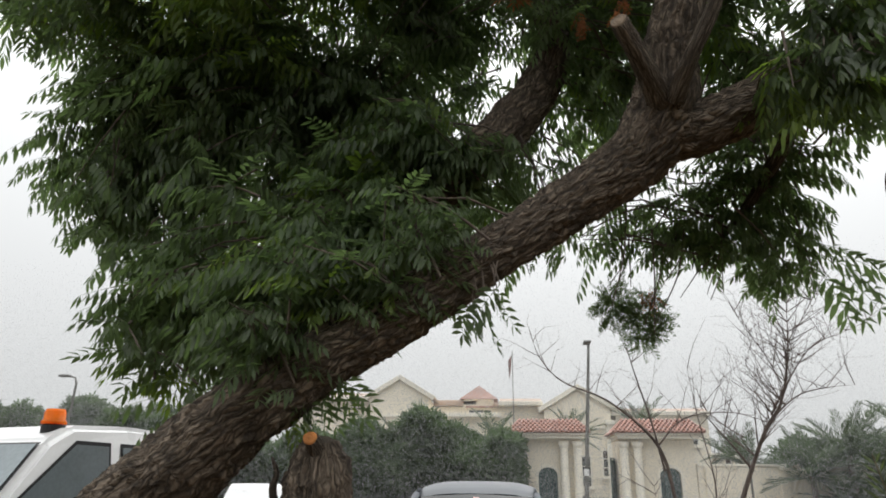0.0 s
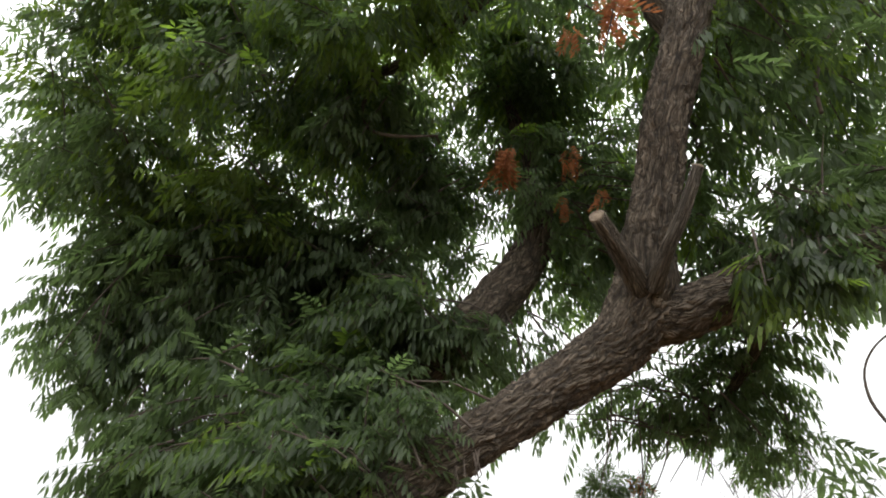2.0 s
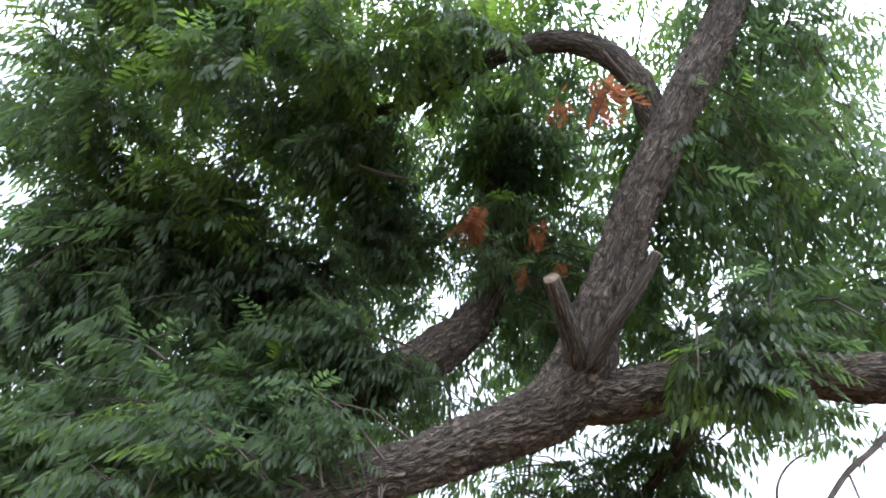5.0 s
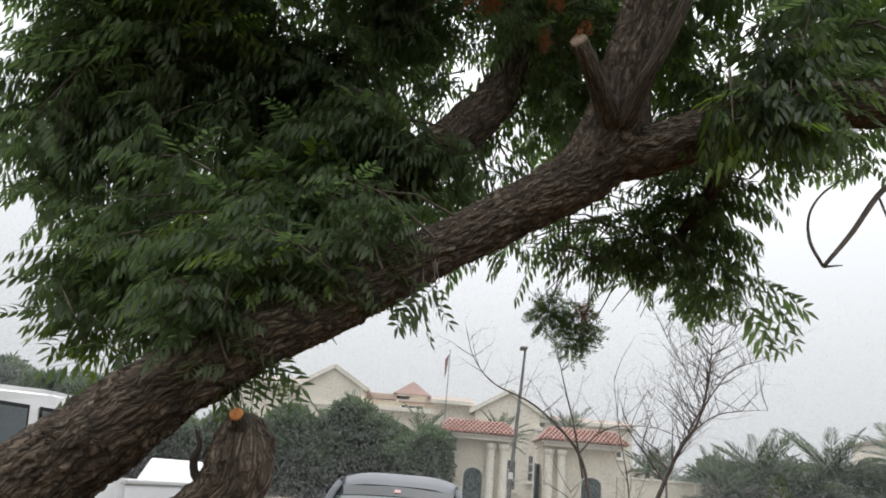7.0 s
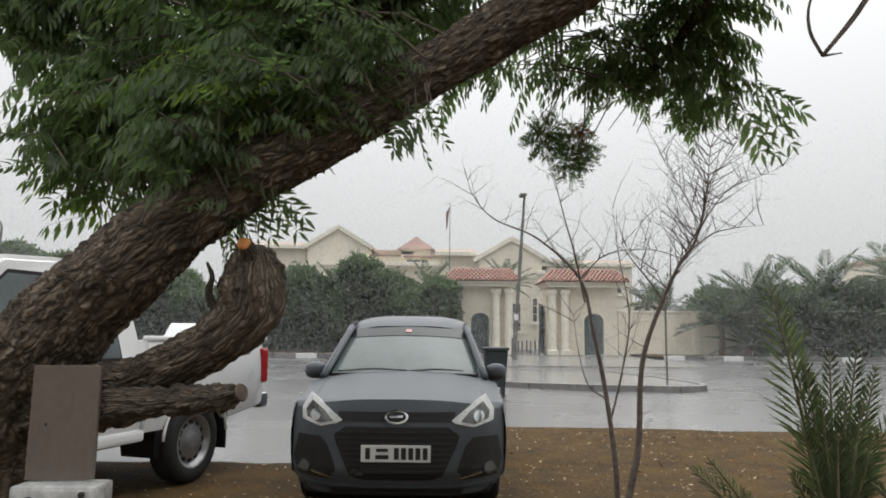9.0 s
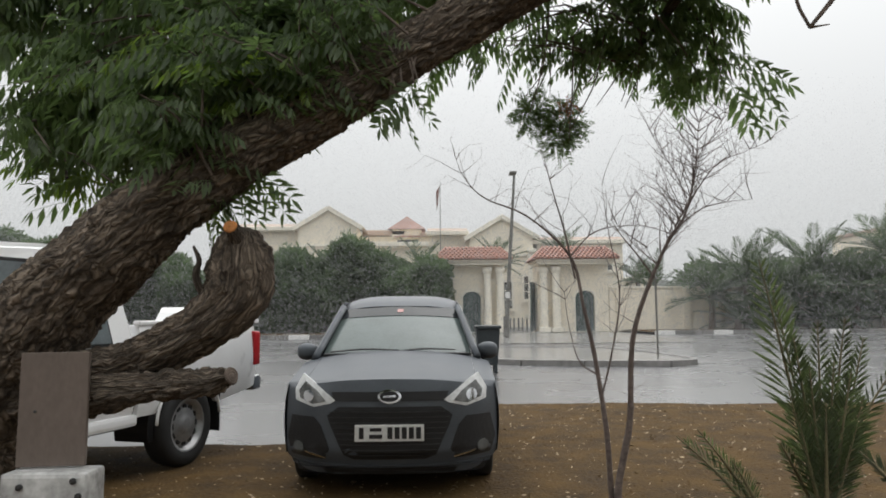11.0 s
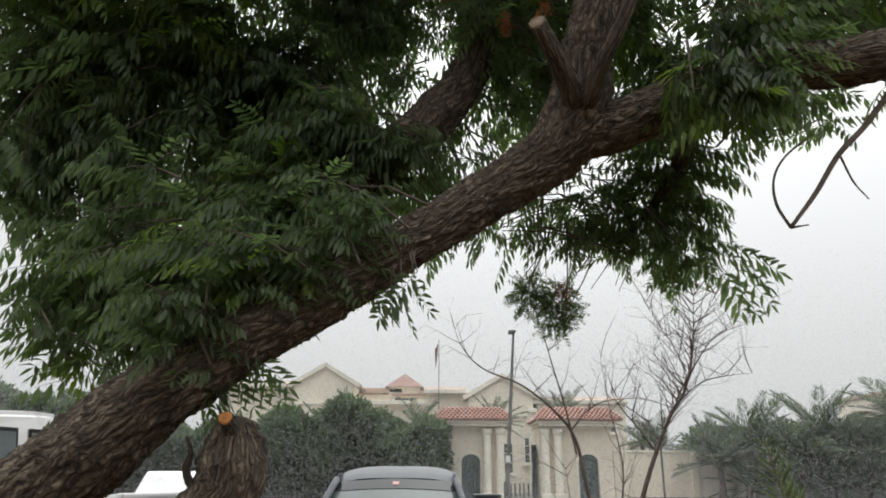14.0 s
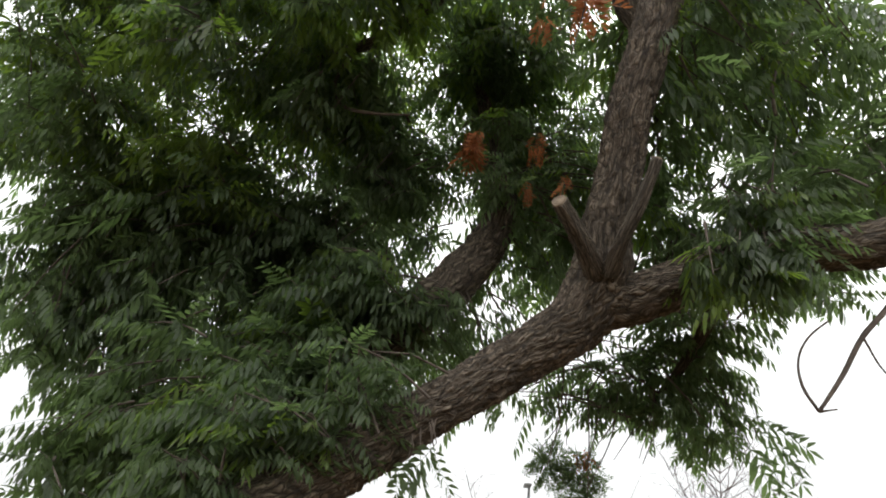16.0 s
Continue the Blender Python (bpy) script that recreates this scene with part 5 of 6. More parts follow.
def villa():
    h = thing("villa", (0, 58, 0.3), "two-storey cream villa with gabled bays and red tile roofs", "house")
    gable_bay(h, 3.0, 8.15, -0.9, 7.35, 8.95, 6)
    gable_bay(h, -10.95, -6.2, -0.9, 8.25, 9.75, 6)
    part("wall", boxes(((12.1, 3, 3.5), (7.0, 7, 7.0)), ), M_CREAM, h)
    part("wall", boxes(((-3.3, 1.6, 3.4), (5.8, 3.2, 6.8))), M_CREAM, h)
    part("wall", boxes(((1.3, 2.0, 3.85), (3.4, 4.0, 7.7))), M_CREAM, h)
    part("wall", boxes(((-1.8, 6.5, 4.0), (8.8, 5.0, 8.0))), M_CREAM, h)
    part("wall", boxes(((-14.0, 3.5, 4.1), (6.1, 7, 8.2)), ), M_CREAM, h)
    part("lower_wing", boxes(((17.0, 2.5, 1.9), (3.2, 5, 3.8)), ), M_CREAM, h)
    for x, w, z in ((12.0, 7.7, 6.95), (-3.3, 5.9, 6.85), (1.2, 3.5, 7.75), (-14, 6.3, 8.2), (17.0, 3.6, 3.85)):
        part("parapet", boxes(((x, -0.45 if z > 4 else 0.0, z), (w, 0.7, 0.34)), bevel=0.05), M_CREAMTRIM, h)
    for x, w, z in ((12.0, 7.4, 7.1), (1.2, 3.3, 7.9), (-14, 6.1, 8.35)):
        bm = prism([(-0.6, 0), (0.5, 0.36), (4, 0.36), (4, 0)], "x", x - w / 2, x + w / 2)
        bmesh.ops.translate(bm, verts=bm.verts, vec=(0, 0, z))
        part("roof", bm, M_TILEFAR, h, "red tile roof with rain haze in its colour")
    # turret behind with a pyramid roof
    part("turret", boxes(((-2.3, 5.0, 8.2), (2.6, 2.6, 0.8))), M_CREAM, h)
    part("roof", boxes(((-4.3, 5.6, 8.3), (3.8, 3.8, 0.5)), ((0.6, 5.6, 8.15), (3.6, 3.8, 0.35)), bevel=0.1), M_TILEFAR, h, "red tile roof with rain haze in its colour")
    bm = bmesh.new()
    base = [bm.verts.new(p) for p in ((-3.95, 3.4, 8.6), (-0.65, 3.4, 8.6), (-0.65, 6.7, 8.6), (-3.95, 6.7, 8.6))]
    top = bm.verts.new((-2.3, 5.05, 9.95))
    bm.faces.new(base[::-1])
    for i in range(4):
        bm.faces.new((base[i], base[(i + 1) % 4], top))
    part("turret_roof", bm, M_TURRET, h, "red pyramid tile roof")
    part("roof_ledge", boxes(((-2.2, 3.75, 7.95), (2.4, 0.6, 0.14)), bevel=0.03), M_TURRET, h)
    window(h, -2.2, 4.0, 7.45, 1.9, 0.55, 3, 1)
    for x, z, w, hh in ((5.55, 5.6, 0.9, 1.2), (8.0, 3.2, 1.3, 1.9), (12.0, 5.3, 1.3, 1.5), (14.2, 5.3, 1.0, 1.4), (-8.5, 5.3, 1.4, 1.5), (1.4, 5.6, 1.1, 1.3), (10.5, 2.4, 1.2, 1.6), (5.6, 2.6, 1.6, 2.2)):
        window(h, x, -0.9 if (2.5 < x < 8.6 or -11.6 < x < -5) else -0.5 if x > 8.6 else 0.0, z, w, hh)
    for x in (3.1, 8.0):
        part("pilaster", boxes(((x, -1.05, 3.2), (0.6, 0.32, 6.4)), ((x, -1.1, 6.2), (0.8, 0.5, 0.3)), ((x, -1.1, 0.3), (0.8, 0.5, 0.6)), bevel=0.03), M_CREAMTRIM, h)
    part("roof_rail", boxes(*[((15.8 + 0.3 * i, 0.4, 4.5), (0.05, 0.05, 0.9)) for i in range(8)], ((16.9, 0.4, 4.95), (2.4, 0.06, 0.06))), M_IRON, h)
    flag = thing("flagpole", (0.62, 57.2, 0.3), "thin flagpole with a furled flag above the villa roof", "flagpole")
    part("pole", spun_z([(0, 0), (0.045, 0), (0.03, 11.9), (0, 11.95)], 10, (0, 0)), M_POLE, flag)
    part("flag", grid_sheet(lambda u, t: (-0.05 - 0.30 * u * (0.4 + 0.6 * t) - 0.12 * (1 - t), 0.05 * math.sin(9 * u + 3 * t), 11.6 - 1.5 * (1 - t) - 0.5 * u), lin(0, 1, 8), lin(0, 1, 10), 0.01), M_FLAG, flag)


villa()

far = thing("neighbour_house", (40.2, 56, 0.25), "cream flat-roofed neighbouring house among palms", "house")
part("wall", boxes(((0, 4, 3.85), (7.0, 8, 7.7))), M_CREAM, far)
part("parapet", boxes(((0, 4, 7.8), (7.5, 8.5, 0.3)), bevel=0.05), M_TILEFAR, far)
window(far, -1.5, 0, 6.5, 1.2, 1.3)

# lamp posts
lamp = thing("street_lamp", (3.49, 34.0, rise(34)), "tall leaning galvanised street lamp post", "street lamp")
v, f, u = tube([(0, 0, -0.1, 0.11), (0.13, 0, 2.0, 0.095), (0.30, 0, 4.5, 0.085), (0.53, 0, 7.9, 0.06)], 0.5, 12)
put("pole", mesh_from("pole", v, f, True, u), M_POLE, lamp)
part("base_box", boxes(((0.02, 0, 0.5), (0.26, 0.26, 1.0)), bevel=0.02), M_POLE, lamp)
part("notice", boxes(((0.10, -0.12, 2.0), (0.22, 0.03, 0.3)), bevel=0.005), M_KERBWHITE, lamp)
part("lamp_head", boxes(((0.42, -0.3, 7.92), (0.34, 0.7, 0.10)), bevel=0.03), M_POLE, lamp)
lamp2 = thing("street_lamp", (-22.9, 36.0, rise(36)), "slim street lamp above the far trees", "street lamp")
v, f, u = tube([(0, 0, -0.1, 0.10), (0.0, 0, 4.0, 0.08), (0.1, 0, 6.4, 0.06), (0.0, 0, 6.7, 0.05), (-0.5, 0, 6.8, 0.04)], 0.4, 10)
put("pole", mesh_from("pole", v, f, True, u), M_POLE, lamp2)
part("lamp_head", boxes(((-0.6, 0, 6.8), (0.6, 0.3, 0.12)), bevel=0.03), M_POLE, lamp2)
sign = thing("sign_post", (6.45, 20.2, 0.085), "thin grey steel post on the paving island", "post")
part("post", spun_z([(0, 0), (0.03, 0), (0.03, 2.3), (0, 2.3)], 8, (0, 0)), M_POLE, sign)

bin_ = thing("wheelie_bin", (1.30, 17.0, -0.045), "dark plastic wheeled rubbish bin on the street", "bin")
bm = bmesh.new()
box(bm, (0, 0, 0.62), (0.56, 0.7, 0.85), 0.03)
for v in bm.verts:
    if v.co.z < 0.6:
        v.co.x *= 0.8
        v.co.y *= 0.8
part("body", bm, M_BIN, bin_)
part("lid", boxes(((0, -0.02, 1.09), (0.62, 0.78, 0.08)), bevel=0.03), M_BIN, bin_)
for x in (-0.18, 0.18):
    for y in (-0.25, 0.25):
        part("leg", boxes(((x, y, 0.10), (0.07, 0.07, 0.2))), M_BIN, bin_)

# board and block at the foot of the tree
base = thing("white_block", (-1.075, 1.80, 0.0), "chipped white painted block stained with dirt", "block")
part("body", boxes(((0, 0, 0.46), (0.235, 0.12, 0.92)), bevel=0.012), M_WHITEBOARD, base)
for x, z in ((-0.06, 0.885), (0.085, 0.90), (0.10, 0.86)):
    part("bolt", spun_z([(0, 0), (0.009, 0), (0.009, 0.006), (0, 0.008)], 10, (0, 0)), M_IRON, base).matrix_basis = pose(x, -0.061, z, 90, 0, 0)
board = thing("brown_board", (-1.092, 1.815, 0.925), "flat brown plywood board leaning on the trunk", "board", turn=6)
bm = boxes(((0, 0, 0.16), (0.186, 0.018, 0.32)), bevel=0.003)
bmesh.ops.transform(bm, matrix=Matrix.Rotation(radians(-1.5), 4, "X"), verts=bm.verts)
part("panel", bm, M_BOARD, board)
part("nail", spun_z([(0, 0), (0.004, 0), (0.004, 0.003), (0, 0.004)], 8, (0, 0)), M_IRON, board).matrix_basis = pose(-0.045, -0.010, 0.155, 90, 0, 0)


# ---- bare sapling ----
def branchy(rng, start, way, length, radius, depth, out, spread=0.55, lift=0.15, wiggle=0.25):
    """A twig that bends and forks; tubes are added to out."""
    p, d = np.array(start, float), np.array(way, float) / np.linalg.norm(way)
    pts, n = [(*p, radius)], max(3, int(length / 0.09))
    for i in range(n):
        d = d + np.array([rng.gauss(0, wiggle) * 0.5, rng.gauss(0, wiggle) * 0.5, rng.gauss(0, wiggle) * 0.3 + lift * 0.25])
        d /= np.linalg.norm(d)
        p = p + d * length / n
        pts.append((*p, radius * (1 - 0.75 * (i + 1) / n)))
        if depth > 0 and i > 0 and rng.random() < 0.62:
            a = rng.choice((-1, 1)) * rng.uniform(0.6, 1.3) * spread * 1.6
            e = np.array((d[0] * math.cos(a) - d[2] * math.sin(a), d[1] + rng.gauss(0, 0.4), d[0] * math.sin(a) + d[2] * math.cos(a)))
            branchy(rng, p, e, length * rng.uniform(0.4, 0.65), radius * 0.55 * (1 - 0.4 * i / n), depth - 1, out, spread, lift, wiggle)
    out.append(tube(pts, 0.06, 6, cap=False))


def sapling():
    s = thing("bare_sapling", (1.27, 4.88, 0), "leafless young tree with thin brown forked stems", "tree")
    iv = s.matrix_world.inverted()
    stems = [
        [(1.27, 4.9, -0.05, 0.036), (1.25, 4.9, 0.11, 0.032), (1.23, 4.9, 0.5, 0.028), (1.18, 4.95, 0.98, 0.025), (1.10, 4.95, 1.39, 0.020), (1.02, 5.0, 1.77, 0.016), (0.71, 5.0, 2.07, 0.011), (0.38, 5.05, 2.23, 0.008), (0.22, 5.08, 2.42, 0.005), (0.15, 5.1, 2.65, 0.002)],
        [(1.30, 4.85, -0.05, 0.042), (1.29, 4.85, 0.12, 0.038), (1.35, 4.85, 0.40, 0.036), (1.39, 4.85, 0.62, 0.032), (1.44, 4.85, 1.22, 0.027), (1.67, 4.85, 1.79, 0.019), (1.84, 4.85, 2.06, 0.014), (1.93, 4.85, 2.40, 0.008), (1.97, 4.85, 2.75, 0.003)],
        [(1.05, 4.98, 1.6, 0.012), (0.98, 4.98, 1.95, 0.010), (0.90, 4.98, 2.25, 0.007), (0.83, 4.98, 2.55, 0.003)],
        [(1.21, 4.92, 0.75, 0.012), (1.30, 4.92, 1.1, 0.010), (1.36, 4.92, 1.5, 0.008), (1.30, 4.95, 1.95, 0.005), (1.26, 4.95, 2.3, 0.002)],
        [(1.60, 4.85, 1.60, 0.012), (1.47, 4.85, 1.78, 0.009), (1.36, 4.85, 1.92, 0.006), (1.30, 4.85, 2.02, 0.003)],
        [(1.19, 4.94, 0.9, 0.010), (1.05, 4.9, 1.0, 0.007), (0.98, 4.9, 1.25, 0.005), (0.95, 4.9, 1.5, 0.002)],
        [(1.02, 5.0, 1.77, 0.010), (1.2, 5.0, 1.95, 0.007), (1.45, 5.0, 2.0, 0.004), (1.7, 5.0, 1.98, 0.002)],
        [(1.76, 4.85, 1.97, 0.0097), (1.92, 4.85, 2.22, 0.0073), (2.1, 4.85, 2.44, 0.0048), (2.29, 4.85, 2.52, 0.0032), (2.5, 4.85, 2.61, 0.0016)],
        [(1.71, 4.85, 1.89, 0.0089), (1.94, 4.85, 2.09, 0.0065), (2.15, 4.85, 2.15, 0.0041), (2.34, 4.85, 2.17, 0.0016)],
        [(1.56, 4.85, 1.82, 0.0073), (1.44, 4.85, 1.9, 0.0048), (1.34, 4.85, 1.99, 0.0024)],
        [(1.86, 4.85, 2.18, 0.0065), (1.77, 4.85, 2.39, 0.0048), (1.68, 4.85, 2.54, 0.0032), (1.6, 4.85, 2.69, 0.0016)],
        [(1.9, 4.85, 2.25, 0.0057), (1.98, 4.85, 2.5, 0.0041), (2.11, 4.85, 2.71, 0.0032), (2.2, 4.85, 2.87, 0.0016)],
    ]
    for k, pts in enumerate(stems):
        v, f, u = tube([(*q[:3], q[3] * 0.68) for q in pts], 0.03, 12 if k < 2 else 8, 0.0015 if k < 2 else 0, 0.12, k)
        ob = put("stem" if k < 2 else "branch", mesh_from("stem", v, f, True, u), M_DEADTWIG, s)
        ob.matrix_parent_inverse = iv
    rng = random.Random(4)
    out = []
    fork = catmull(stems[1], 0.06)
    for q in fork[int(len(fork) * 0.62):]:
        for _ in range(4):
            a = rng.uniform(-1.15, 1.15)
            branchy(rng, q[:3], (math.sin(a), rng.gauss(0, 0.4), math.cos(a) * 0.9), rng.uniform(0.22, 0.46), 0.0038, 2, out)
    for k, lo, n in ((0, 0.55, 16), (2, 0.25, 12), (3, 0.3, 12), (5, 0.3, 5), (6, 0.3, 8), (4, 0.3, 8), (7, 0.15, 20), (8, 0.15, 16), (9, 0.2, 5), (10, 0.15, 14), (11, 0.1, 16)):
        c = catmull(stems[k], 0.05)
        for _ in range(n):
            q = c[rng.randrange(int(len(c) * lo), len(c))]
            a = rng.uniform(-1.2, 1.2)
            branchy(rng, q[:3], (math.sin(a), rng.gauss(0, 0.3), math.cos(a)), rng.uniform(0.15, 0.4), 0.003, 1, out)
    c = catmull(stems[1], 0.05)
    for _ in range(6):
        q = c[rng.randrange(8, len(c) // 2)]
        branchy(rng, q[:3], (rng.uniform(-1, 1), rng.gauss(0, 0.3), 0.4), rng.uniform(0.15, 0.4), 0.003, 1, out)
    v, f, u = joined(out)
    ob = put("fine_twig", mesh_from("fine_twig", v, f, True, u), M_DEADTWIG, s, kind="stuff")
    ob.matrix_parent_inverse = iv


sapling()


# ---- palms ----
def frond(rng, base, way, length, droop, blades, blade_len, width=0.012, stiff=0.9, face=None):
    """A palm frond: an arched rachis with two rows of stiff pointed blades; rachis tube and blade triangles."""
    d = np.array(way, float) / np.linalg.norm(way)
    flat = np.array((d[0], d[1], 0.0))
    flat = flat / (np.linalg.norm(flat) + 1e-6)
    pts = []
    for i in range(9):
        t = i / 8
        p = np.array(base) + d * length * t + np.array((0, 0, -1.0)) * droop * length * t * t + flat * droop * length * 0.4 * t * t
        pts.append((*p, width * (1 - 0.85 * t) + 0.0015))
    c = catmull(pts, length / 26)
    tan = np.gradient(c[:, :3], axis=0)
    tan /= np.linalg.norm(tan, axis=1)[:, None]
    v, f = [], []
    for i in range(blades):
        t = 0.14 + 0.85 * i / blades
        k = min(len(c) - 1, int(t * (len(c) - 1)))
        p, tg = c[k, :3], tan[k]
        side = np.cross(tg, (0, 0, 1.0) if face is None else face)
        side /= np.linalg.norm(side) + 1e-6
        up = np.cross(side, tg)
        for sd in (1, -1):
            ln = blade_len * math.sin(math.pi * (0.22 + 0.70 * t)) * rng.uniform(0.85, 1.1)
            w = 0.5 * blade_len * 0.062
            b = tg * (0.75 + 0.5 * t) + side * sd * (stiff + rng.gauss(0, 0.10)) + up * rng.uniform(0.05, 0.5)
            b /= np.linalg.norm(b)
            nrm = np.cross(b, tg)
            nrm /= np.linalg.norm(nrm) + 1e-6
            acr = np.cross(nrm, b)
            mid = p + b * ln * 0.45
            tip = p + b * ln + np.array((0, 0, -1.0)) * ln * 0.06
            n = len(v)
            v += [p, mid + acr * w + nrm * w * 0.5, mid - acr * w + nrm * w * 0.5, mid - nrm * w * 0.4, tip]
            f += [(n, n + 1, n + 3), (n, n + 3, n + 2), (n + 1, n + 4, n + 3), (n + 3, n + 4, n + 2)]
    return tube(pts, length / 12, 6, cap=False), (v, f)


def near_palm():
    p = thing("young_date_palm", (2.55, 4.55, 0), "young date palm with stiff grey-green spiky fronds", "palm")
    iv = p.matrix_world.inverted()
    rng = random.Random(9)
    specs = [((2.45, 4.50, 0.15), (-0.18, -0.03, 0.98), 1.64, 0.04, 30, 0.42),
             ((2.49, 4.55, 0.15), (-0.16, -0.03, 0.99), 1.42, 0.04, 30, 0.36),
             ((2.46, 4.45, 0.12), (-0.12, -0.04, 0.99), 1.13, 0.04, 56, 0.27),
             ((2.51, 4.50, 0.12), (-0.01, -0.04, 1.00), 1.21, 0.04, 56, 0.27),
             ((2.57, 4.55, 0.12), (0.10, -0.04, 0.99), 1.24, 0.04, 56, 0.27),
             ((2.61, 4.55, 0.12), (0.19, -0.04, 0.98), 1.12, 0.04, 54, 0.26),
             ((2.61, 4.55, 0.20), (0.37, -0.04, 0.93), 0.99, 0.16, 50, 0.24),
             ((2.38, 4.35, 0.10), (-0.20, -0.06, 0.98), 0.79, 0.04, 48, 0.24),
             ((2.50, 4.35, 0.10), (0.24, -0.06, 0.97), 0.74, 0.04, 48, 0.24),
             ((2.39, 4.30, 0.10), (-0.06, -0.05, 1.00), 0.93, 0.04, 50, 0.25),
             ((2.45, 4.35, 0.10), (0.05, -0.05, 1.00), 0.97, 0.04, 50, 0.25),
             ((2.42, 4.25, 0.10), (0.14, -0.05, 0.99), 0.91, 0.04, 50, 0.25),
             ((2.32, 4.20, 0.10), (-0.20, -0.08, 0.98), 0.61, 0.04, 44, 0.22),
             ((2.40, 4.20, 0.10), (0.24, -0.08, 0.97), 0.59, 0.04, 44, 0.22),
             ((2.33, 4.15, 0.10), (0.00, -0.07, 1.00), 0.71, 0.04, 46, 0.22),
             ((2.36, 4.35, 0.10), (-0.44, -0.10, 0.89), 0.49, 0.04, 40, 0.2),
             ((1.90, 4.20, 0.12), (-0.63, 0.00, 0.78), 0.68, 0.1, 22, 0.22),
             ((1.95, 4.25, 0.11), (-0.50, 0.00, 0.87), 0.66, 0.1, 20, 0.2),
             ((1.95, 4.20, 0.12), (-0.40, 0.00, 0.92), 0.40, 0.1, 18, 0.16),
             ((2.75, 4.10, 0.25), (-0.60, 0.00, 0.80), 0.36, 0.1, 34, 0.2)]
    for (bx, by, bz), way, ln, droop, n, blade in specs:
        rach, (v, f) = frond(rng, (bx + 0.05, by, bz), way, ln, droop, n, blade * 0.76, width=0.014, stiff=0.75, face=(rng.gauss(0, 0.6), -1.0, 0.15))
        fr = put("frond", mesh_from("frond", *rach[:2], True, rach[2]), M_PALM_DRY, p)
        fr.matrix_parent_inverse = iv
        put("blade", mesh_from("blade", v, f), M_PALM, fr, kind="stuff")
    v, f, u = tube([(2.55, 4.48, -0.05, 0.13), (2.55, 4.48, 0.12, 0.12), (2.55, 4.48, 0.3, 0.07)], 0.03, 20, 0.01, 0.2)
    put("stump", mesh_from("stump", v, f, True, u), M_PALM_DRY, p).matrix_parent_inverse = iv


near_palm()


def garden_palm(x, y, height, span, n, seed, name="date_palm", label="hazy green date palm behind the compound wall"):
    rng = random.Random(seed)
    z = rise(y)
    p = thing(name, (x, y, z), label, "palm", "palms along the street")
    v, f, u = tube([(0, 0, -0.1, 0.24), (0.05, 0, height * 0.5, 0.17), (0.0, 0, height, 0.15)], 0.2, 12, 0.02, 0.1)
    put("trunk", mesh_from("trunk", v, f, True, u), M_TWIG, p)
    mats = []
    for i in range(n):
        a = 2 * math.pi * (i * 0.382) + rng.uniform(-0.2, 0.2)
        e = rng.uniform(-0.35, 1.35)
        mats.append((rng.randrange(len(FRONDS)), frame_of((math.cos(a) * math.cos(e), math.sin(a) * math.cos(e), math.sin(e)), rng.uniform(-0.3, 0.3), span * rng.uniform(0.8, 1.1), (0, 0, height - 0.1))))
    put("crown", cloud_mesh("crown", FRONDS, mats, seed), M_FARPALM, p, kind="stuff")


def frond_proto(seed):
    """A frond one metre long, along x, stalk and blades as triangles."""
    (tv, tf, _), (bv, bf) = frond(random.Random(seed), (0, 0, 0), (1, 0, 0.02), 1.0, 0.2 + 0.05 * seed, 30, 0.30, 0.010, 0.8)
    tri = [t for q in tf for t in ((q[0], q[1], q[2]), (q[0], q[2], q[3]))]
    return np.array([*tv, *bv]), np.array(tri + [tuple(i + len(tv) for i in q) for q in bf])


FRONDS = [frond_proto(k) for k in range(5)]
PALMS = [(13.8, 43.5, 2.6, 2.2, 26), (16.0, 40.4, 2.0, 2.6, 30), (18.2, 40.8, 3.1, 2.9, 34), (20.4, 40.2, 1.9, 2.8, 32), (22.3, 40.9, 3.4, 2.9, 34), (24.4, 40.4, 2.3, 2.8, 32), (26.8, 40.6, 4.5, 3.2, 46), (29.2, 40.4, 2.6, 3.0, 34),
         (31.5, 40.9, 3.9, 3.1, 38), (33.8, 40.4, 2.8, 3.1, 34), (17.2, 39.8, 0.7, 2.0, 24), (19.4, 39.8, 0.8, 2.1, 24), (23.4, 39.8, 0.8, 2.2, 24), (28.0, 39.8, 0.9, 2.3, 24), (30.4, 39.8, 0.8, 2.3, 24), (25.6, 39.8, 0.8, 2.2, 24),
         (-0.7, 44.0, 4.0, 2.2, 30), (4.4, 49, 4.6, 2.0, 28), (9.2, 50, 5.2, 2.2, 28), (14.0, 48, 3.4, 1.8, 24), (-1.2, 40.6, 1.6, 2.2, 34), (-5.6, 40.3, 2.9, 2.3, 36), (-3.6, 40.4, 2.4, 2.2, 32), (21.8, 39.9, 0.8, 2.3, 34)]
for i, (x, y, hgt, span, n) in enumerate(PALMS):
    garden_palm(x, y, hgt, span, n, 30 + i)


